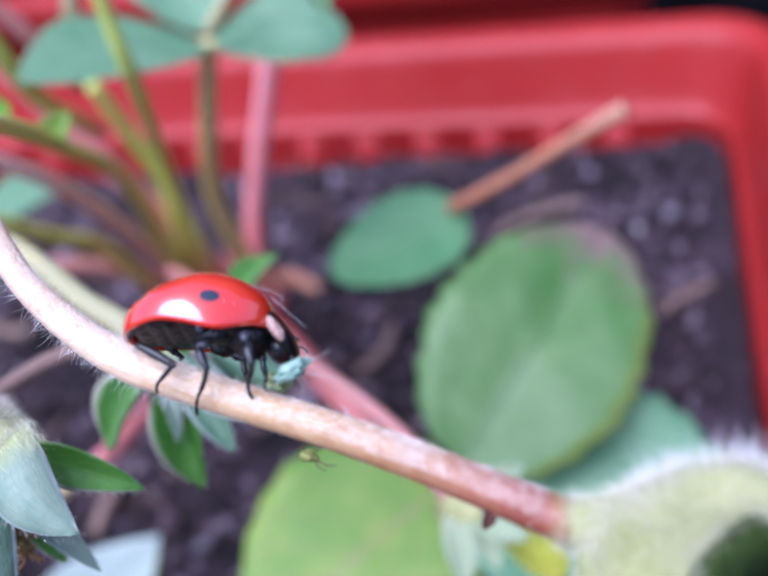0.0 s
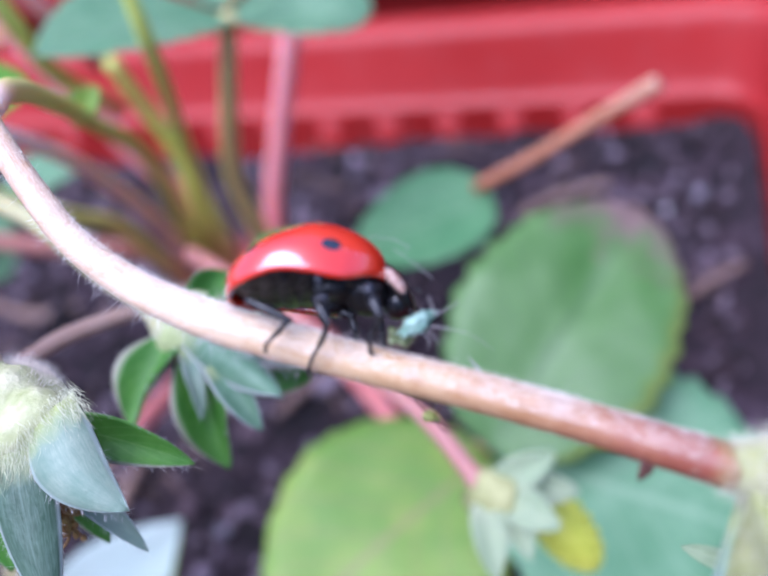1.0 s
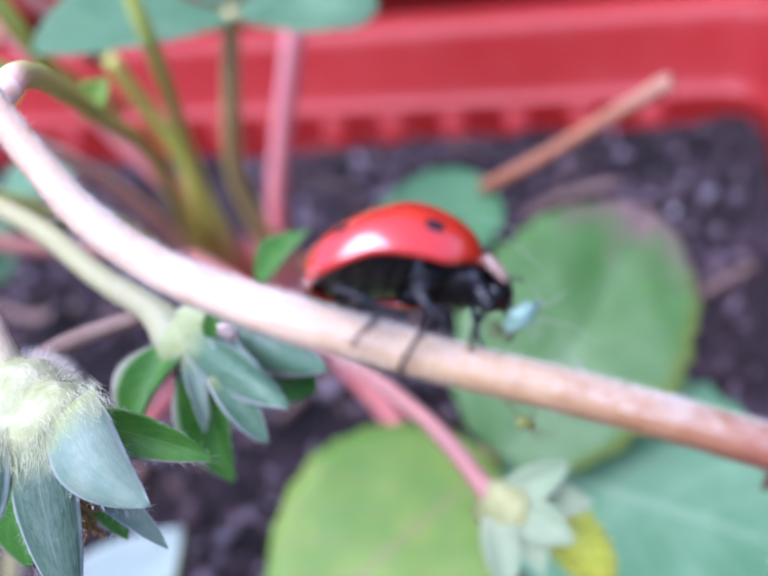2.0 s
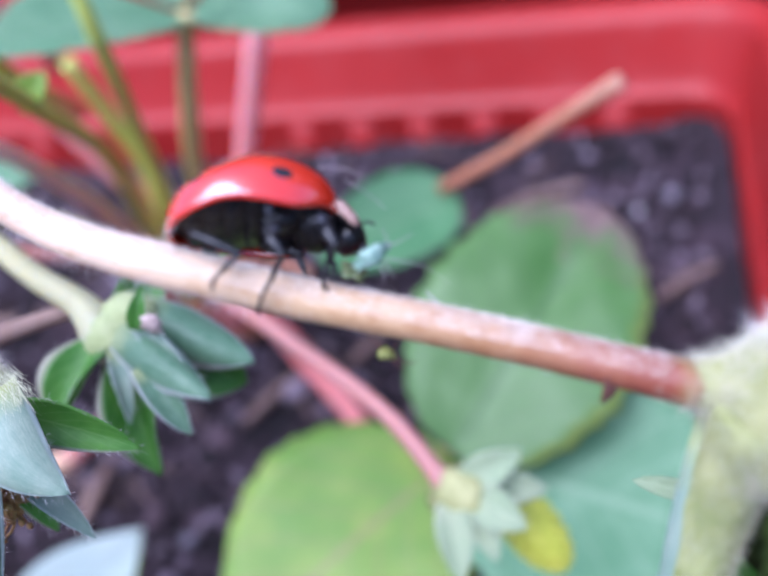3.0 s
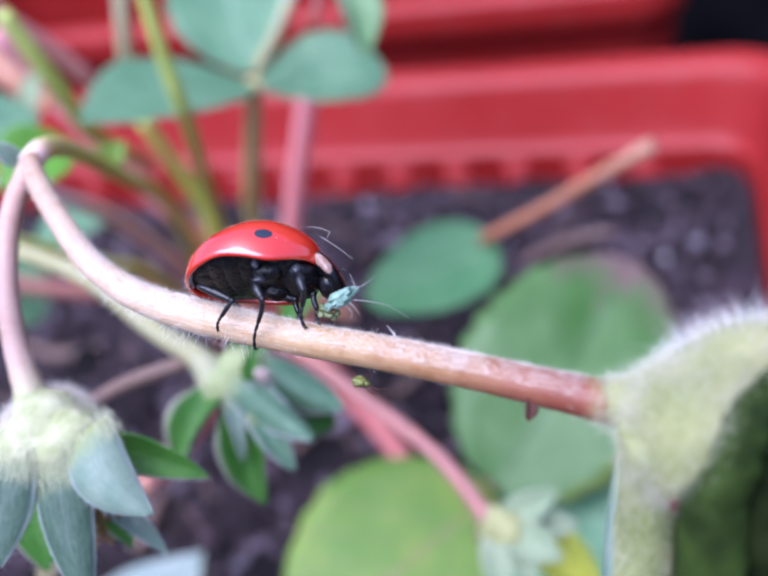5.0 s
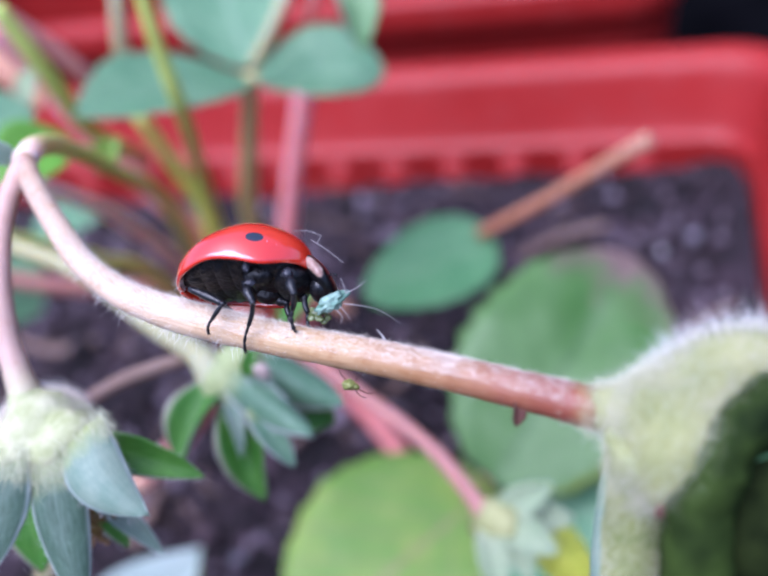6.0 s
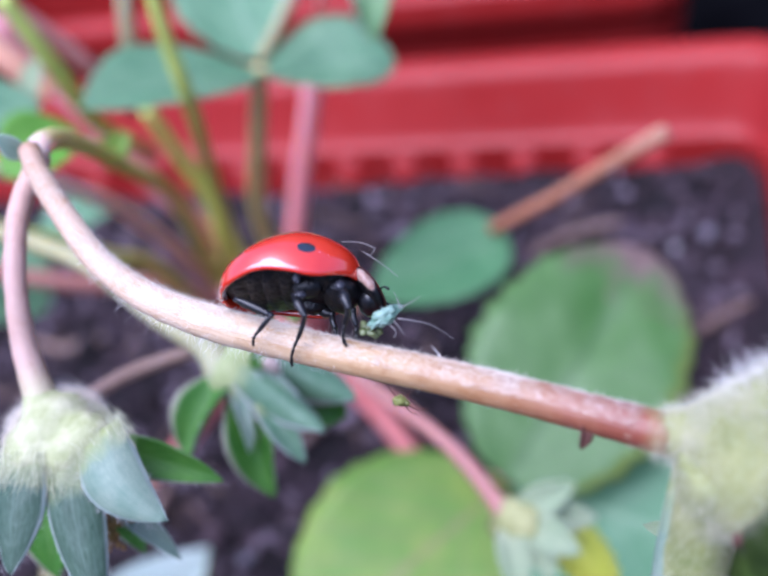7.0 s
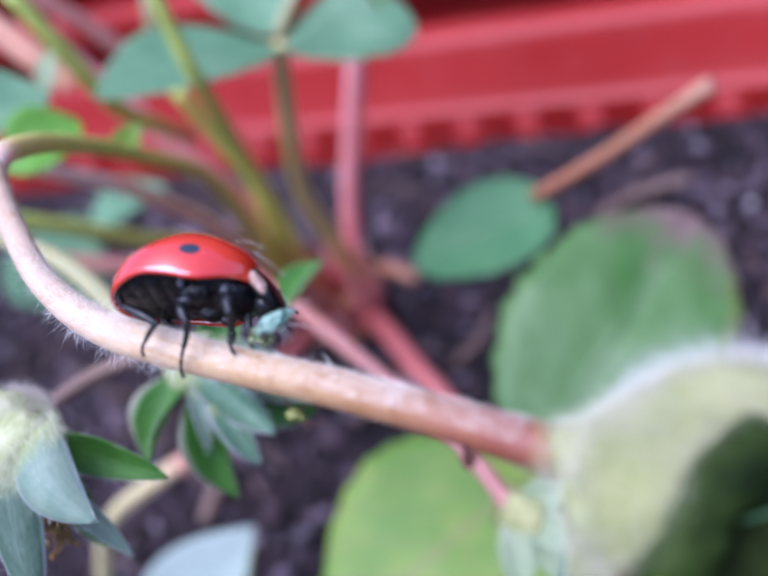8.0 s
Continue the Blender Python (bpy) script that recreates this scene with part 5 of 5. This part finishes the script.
small = new("small_aphid")
small.empty_display_size = 0.002
tagged(small, "tiny yellow-green aphid clinging under the stem", "aphid")
bm = bmesh.new()
ball(bm, (-1.29, -1.60, -3.65), 0.30, 0.22, 0.22, 16, 12, 0.6, 4.0)
ball(bm, (-1.00, -1.60, -3.73), 0.15, 0.14, 0.13, 12, 8, 0.5, 5.0)
part("body", bm, APHID_DARK, small, "yellow-green soft body")
for pts in ([(-1.43, -1.50, -3.47), (-1.66, -1.20, -3.23), (-1.76, -1.10, -3.02)], [(-1.02, -1.60, -3.46), (-0.81, -1.50, -3.20), (-0.75, -1.40, -3.00)], [(-0.91, -1.60, -3.82), (-0.50, -1.70, -3.97), (-0.12, -1.80, -3.92)], [(-1.02, -1.60, -3.88), (-0.81, -1.70, -4.10), (-0.54, -1.70, -4.18)]):
    bm = bmesh.new()
    tube(bm, pts, [0.03, 0.025, 0.015], 6, 5)
    part("aphid_leg", bm, BRACT, small, "thin brown leg")

skin = new("cast_skin")
skin.empty_display_size = 0.002
tagged(skin, "wisp of pale cast skin standing on the stem", "insect skin")
bm = bmesh.new()
tube(bm, [(0.32, -2.60, -2.06), (0.12, -2.40, -1.62), (-0.18, -2.20, -1.27)], [0.05, 0.04, 0.01], 6, 5)
tube(bm, [(0.32, -2.60, -2.06), (0.62, -2.70, -1.89), (0.88, -2.80, -2.05)], [0.04, 0.03, 0.01], 6, 5)
part("skin_wisp", bm, FIBRE, skin)

# ---- twigs and straws on the soil ----
def twig(pts, radii, mat, label):
    bm = bmesh.new()
    tube(bm, pts, radii, 14, 8, 0.25, len(label))
    return tagged(part("twig", bm, mat), label, "twig", "twigs on the soil")


twig([(-66.27, 91.43, 1.50), (-63.03, 95.87, 2.50), (-59.94, 102.83, 1.50)], [0.8, 1.0, 0.6], TWIG, "grey dry twig lying on the soil")
twig([(1.36, 120.39, 1.50), (5.75, 124.02, 2.50), (11.05, 128.39, 2.00)], [0.7, 0.8, 0.5], TWIG, "grey dry twig lying on the soil")
twig([(-30.37, 143.77, 2.00), (-22.63, 149.39, 2.50), (-12.75, 153.72, 2.00)], [1.0, 1.1, 0.7], TWIG, "reddish dry straw lying on the soil")
twig([(-87.84, 81.46, 1.50), (-87.21, 74.52, 2.50), (-87.22, 68.97, 2.00)], [1.0, 1.2, 0.9], TWIG, "grey dry twig lying on the soil")
twig([(-49.94, 104.23, 3.00), (-45.74, 109.18, 4.00), (-46.61, 117.29, 2.00)], [0.8, 1.0, 0.6], TWIG, "brown bark shred on the soil")
twig([(-144.28, 120.10, 2.00), (-128.65, 114.45, 3.00), (-120.07, 118.56, 2.00)], [1.0, 1.2, 0.8], TWIG, "grey dry twig lying on the soil")


def pebble(at_point, size, seed):
    rs = random.Random(seed)
    bm = bmesh.new()
    ball(bm, at_point, size * 1.2, size, size * 0.8, 12, 8, 0.5, 1.1, Euler((rs.uniform(0, 3), rs.uniform(0, 3), 0)).to_matrix())
    return tagged(part("pebble", bm, PEBBLE), "small pale grey pebble lying on the soil", "pebble", "pebbles on the soil")


pebble((-68.24, 68.72, 1.20), 1.3, 1)
pebble((4.41, 149.78, 1.20), 1.4, 2)


# ---- what moves ----
# seconds, place in millimetres from the crown, turn in degrees
STEM_ROWS = [
    (0.0, 64.549, -93.679, 91.841, -33.235, 16.102, 12.143),
    (0.1, 64.260, -93.629, 91.689, -32.466, 18.177, 14.017),
    (0.2, 63.774, -93.679, 91.545, -31.690, 20.067, 15.802),
    (0.3, 63.731, -93.680, 91.301, -31.001, 21.622, 17.346),
    (0.4, 65.449, -93.284, 90.727, -30.508, 22.699, 18.486),
    (0.5, 65.801, -93.057, 90.679, -30.329, 23.158, 19.053),
    (0.6, 67.195, -92.596, 90.428, -30.678, 23.046, 19.191),
    (0.7, 67.580, -92.371, 90.377, -31.487, 22.631, 19.211),
    (0.8, 67.595, -92.324, 90.315, -32.436, 22.108, 19.196),
    (0.9, 67.626, -92.287, 90.271, -33.213, 21.671, 19.218),
    (1.0, 66.931, -92.113, 90.769, -33.509, 21.514, 19.340),
    (1.2, 67.249, -92.022, 91.283, -30.714, 23.142, 20.693),
    (2.3, 69.534, -91.209, 91.064, -31.729, 29.206, 28.391),
    (2.5, 69.405, -90.251, 89.440, -29.175, 29.744, 30.424),
    (2.7, 69.664, -89.951, 89.507, -29.791, 28.901, 29.756),
    (2.8, 69.015, -89.713, 90.270, -30.526, 27.990, 28.882),
    (3.0, 68.254, -89.758, 91.417, -32.684, 25.608, 25.930),
    (3.2, 66.838, -90.627, 92.566, -35.452, 22.857, 21.497),
    (3.5, 65.921, -92.240, 94.575, -39.444, 18.136, 14.868),
    (3.7, 66.091, -93.037, 95.585, -41.351, 14.923, 12.230),
    (3.9, 65.653, -93.364, 96.538, -42.378, 12.628, 11.128),
    (4.0, 64.935, -93.547, 96.750, -42.489, 12.144, 11.050),
    (4.5, 63.831, -92.690, 96.694, -39.429, 12.010, 12.759),
    (4.7, 64.067, -92.441, 96.588, -39.514, 12.928, 13.371),
    (5.8, 64.520, -93.250, 96.366, -38.918, 12.161, 12.450),
    (6.0, 63.853, -92.822, 96.245, -40.007, 12.999, 12.383),
    (6.5, 63.892, -93.374, 96.744, -40.507, 13.037, 11.706),
    (6.6, 65.404, -93.372, 95.790, -40.277, 13.434, 11.999),
    (6.7, 65.363, -93.152, 95.487, -39.704, 14.259, 12.801),
    (6.8, 65.168, -92.904, 95.083, -38.977, 15.318, 13.882),
    (7.0, 64.749, -92.428, 94.257, -37.904, 17.410, 15.876),
    (7.2, 64.547, -92.221, 93.746, -37.719, 18.656, 16.735),
    (7.4, 65.432, -91.972, 93.299, -37.986, 19.165, 16.885),
    (7.5, 65.812, -91.789, 93.241, -38.322, 19.254, 16.830),
    (7.6, 65.363, -91.835, 93.595, -39.237, 18.757, 16.273),
    (7.7, 65.563, -91.720, 94.035, -40.552, 17.744, 15.254),
    (7.8, 64.794, -92.305, 94.398, -41.563, 16.952, 14.358),
    (7.9, 65.882, -92.327, 94.407, -42.265, 16.431, 13.623),
    (8.0, 66.802, -92.282, 94.617, -42.814, 16.044, 12.965),
]
# seconds, sway in millimetres
HANG_ROWS = [
    (0.0, 0.40, 0.02, -2.17),
    (0.1, 0.16, -0.01, -2.27),
    (0.2, -0.17, -0.10, -2.37),
    (0.3, -0.30, -0.16, -2.51),
    (0.5, 0.41, -0.03, -2.81),
    (0.6, 1.42, 0.18, -2.93),
    (0.7, 1.79, 0.20, -2.77),
    (0.8, 1.97, 0.09, -2.58),
    (0.9, 2.24, 0.02, -2.40),
    (1.0, 1.96, 0.11, -1.90),
    (1.2, 2.44, 0.29, -1.85),
    (2.3, 1.86, 2.12, -3.28),
    (2.5, 2.48, 1.80, -3.75),
    (2.7, 3.01, 1.78, -3.76),
    (2.8, 2.64, 1.95, -3.26),
    (3.0, 2.61, 1.93, -2.70),
    (3.2, 1.58, 1.56, -2.36),
    (3.5, 0.49, 1.28, -1.81),
    (3.7, 0.83, 1.06, -1.61),
    (3.9, 0.67, 0.87, -1.07),
    (4.0, 0.20, 0.61, -0.79),
    (4.5, -0.00, -0.00, 0.00),
    (4.7, 0.35, 0.14, 0.13),
    (5.8, 0.64, -0.12, -0.19),
    (6.0, 0.25, -0.05, -0.07),
    (6.5, -0.23, -0.24, 0.39),
    (6.6, 1.00, -0.26, -0.35),
    (6.7, 0.97, -0.15, -0.50),
    (6.8, 0.82, -0.04, -0.68),
    (7.0, 0.50, 0.11, -1.04),
    (7.2, 0.32, 0.09, -1.21),
    (7.4, 0.98, 0.31, -1.45),
    (7.5, 1.27, 0.61, -1.51),
    (7.6, 0.83, 0.81, -1.50),
    (7.7, 0.91, 1.08, -1.58),
    (7.8, 0.18, 0.71, -1.49),
    (7.9, 0.89, 0.88, -1.44),
    (8.0, 1.41, 1.16, -1.08),
]
YOUNG_ROWS = [
    (0.0, -0.02, 0.12, 0.11),
    (0.5, -0.02, 0.14, 0.12),
    (1.0, -0.26, -0.20, -0.06),
    (1.2, -0.46, -0.46, -0.20),
    (2.3, -0.14, -0.02, 0.00),
    (2.5, 0.18, 0.12, 0.02),
    (3.0, 0.73, 0.28, -0.02),
    (3.5, 0.63, 0.31, 0.04),
    (4.0, 0.08, 0.10, 0.04),
    (4.5, -0.00, -0.00, 0.00),
    (4.7, -0.03, -0.06, -0.04),
    (5.8, -0.17, -0.01, 0.02),
    (6.0, -0.36, -0.01, 0.06),
    (6.5, -0.02, 0.02, -0.01),
    (7.0, 0.07, 0.03, -0.04),
    (7.5, 0.15, 0.02, -0.08),
    (7.7, 0.21, 0.05, -0.08),
    (8.0, 0.49, -0.07, -0.27),
]
# seconds, turn in degrees about the crown
PEDUNCLE_ROWS = [
    (0.0, 0.64, 0.68, 0.32),
    (0.1, 0.60, 0.49, 0.18),
    (0.2, 0.61, 0.25, -0.02),
    (0.3, 0.65, 0.18, -0.09),
    (0.5, 0.68, 0.80, 0.40),
    (0.6, 0.69, 1.26, 0.76),
    (0.7, 0.74, 1.40, 0.84),
    (0.8, 0.84, 1.43, 0.82),
    (0.9, 0.92, 1.44, 0.81),
    (1.0, 0.80, 1.14, 0.64),
    (1.2, 0.44, 1.09, 0.75),
    (2.3, 0.63, 1.56, 1.08),
    (2.5, 0.75, 1.71, 1.15),
    (2.7, 0.73, 1.82, 1.24),
    (2.8, 0.45, 1.53, 1.10),
    (3.0, 0.25, 1.21, 0.92),
    (3.2, 0.23, 0.80, 0.59),
    (3.5, 0.09, 0.64, 0.50),
    (3.7, 0.19, 0.81, 0.59),
    (3.9, 0.23, 0.70, 0.49),
    (4.0, 0.27, 0.47, 0.29),
    (4.5, 0.00, -0.00, 0.00),
    (4.7, -0.05, 0.03, 0.04),
    (5.8, 0.16, 0.26, 0.15),
    (6.0, 0.06, 0.06, 0.03),
    (6.5, 0.05, 0.05, 0.02),
    (6.6, 0.29, 0.61, 0.39),
    (6.7, 0.29, 0.56, 0.36),
    (6.8, 0.30, 0.46, 0.28),
    (7.0, 0.30, 0.27, 0.10),
    (7.2, 0.32, 0.20, 0.02),
    (7.4, 0.37, 0.52, 0.29),
    (7.5, 0.34, 0.65, 0.41),
    (7.6, 0.30, 0.52, 0.31),
    (7.7, 0.24, 0.60, 0.41),
    (7.8, 0.40, 0.38, 0.16),
    (7.9, 0.42, 0.77, 0.48),
    (8.0, 0.33, 1.09, 0.79),
]


def motions():
    crown = Matrix.Translation(plant.location)
    stem_poses = [(t, pose(x * MM, y * MM, z * MM, rx, ry, rz)) for t, x, y, z, rx, ry, rz in STEM_ROWS]
    seat = pose(-5.998 * MM, 0.100 * MM, 0.780 * MM, -25.76, -7.48, -8.13)
    walk(stem, stem_poses)
    walk(beetle, [(t, crown @ m @ seat) for t, m in stem_poses])
    walk(aphid, [(t, crown @ m @ seat) for t, m in stem_poses])
    walk(small, [(t, crown @ m) for t, m in stem_poses])
    walk(skin, [(t, crown @ m) for t, m in stem_poses])
    walk(hang, [(t, pose(x * MM, y * MM, z * MM)) for t, x, y, z in HANG_ROWS])
    walk(young, [(t, pose(x * MM, y * MM, z * MM)) for t, x, y, z in YOUNG_ROWS])
    walk(peduncle, [(t, pose(0, 0, 0, rx, ry, rz)) for t, rx, ry, rz in PEDUNCLE_ROWS])


motions()
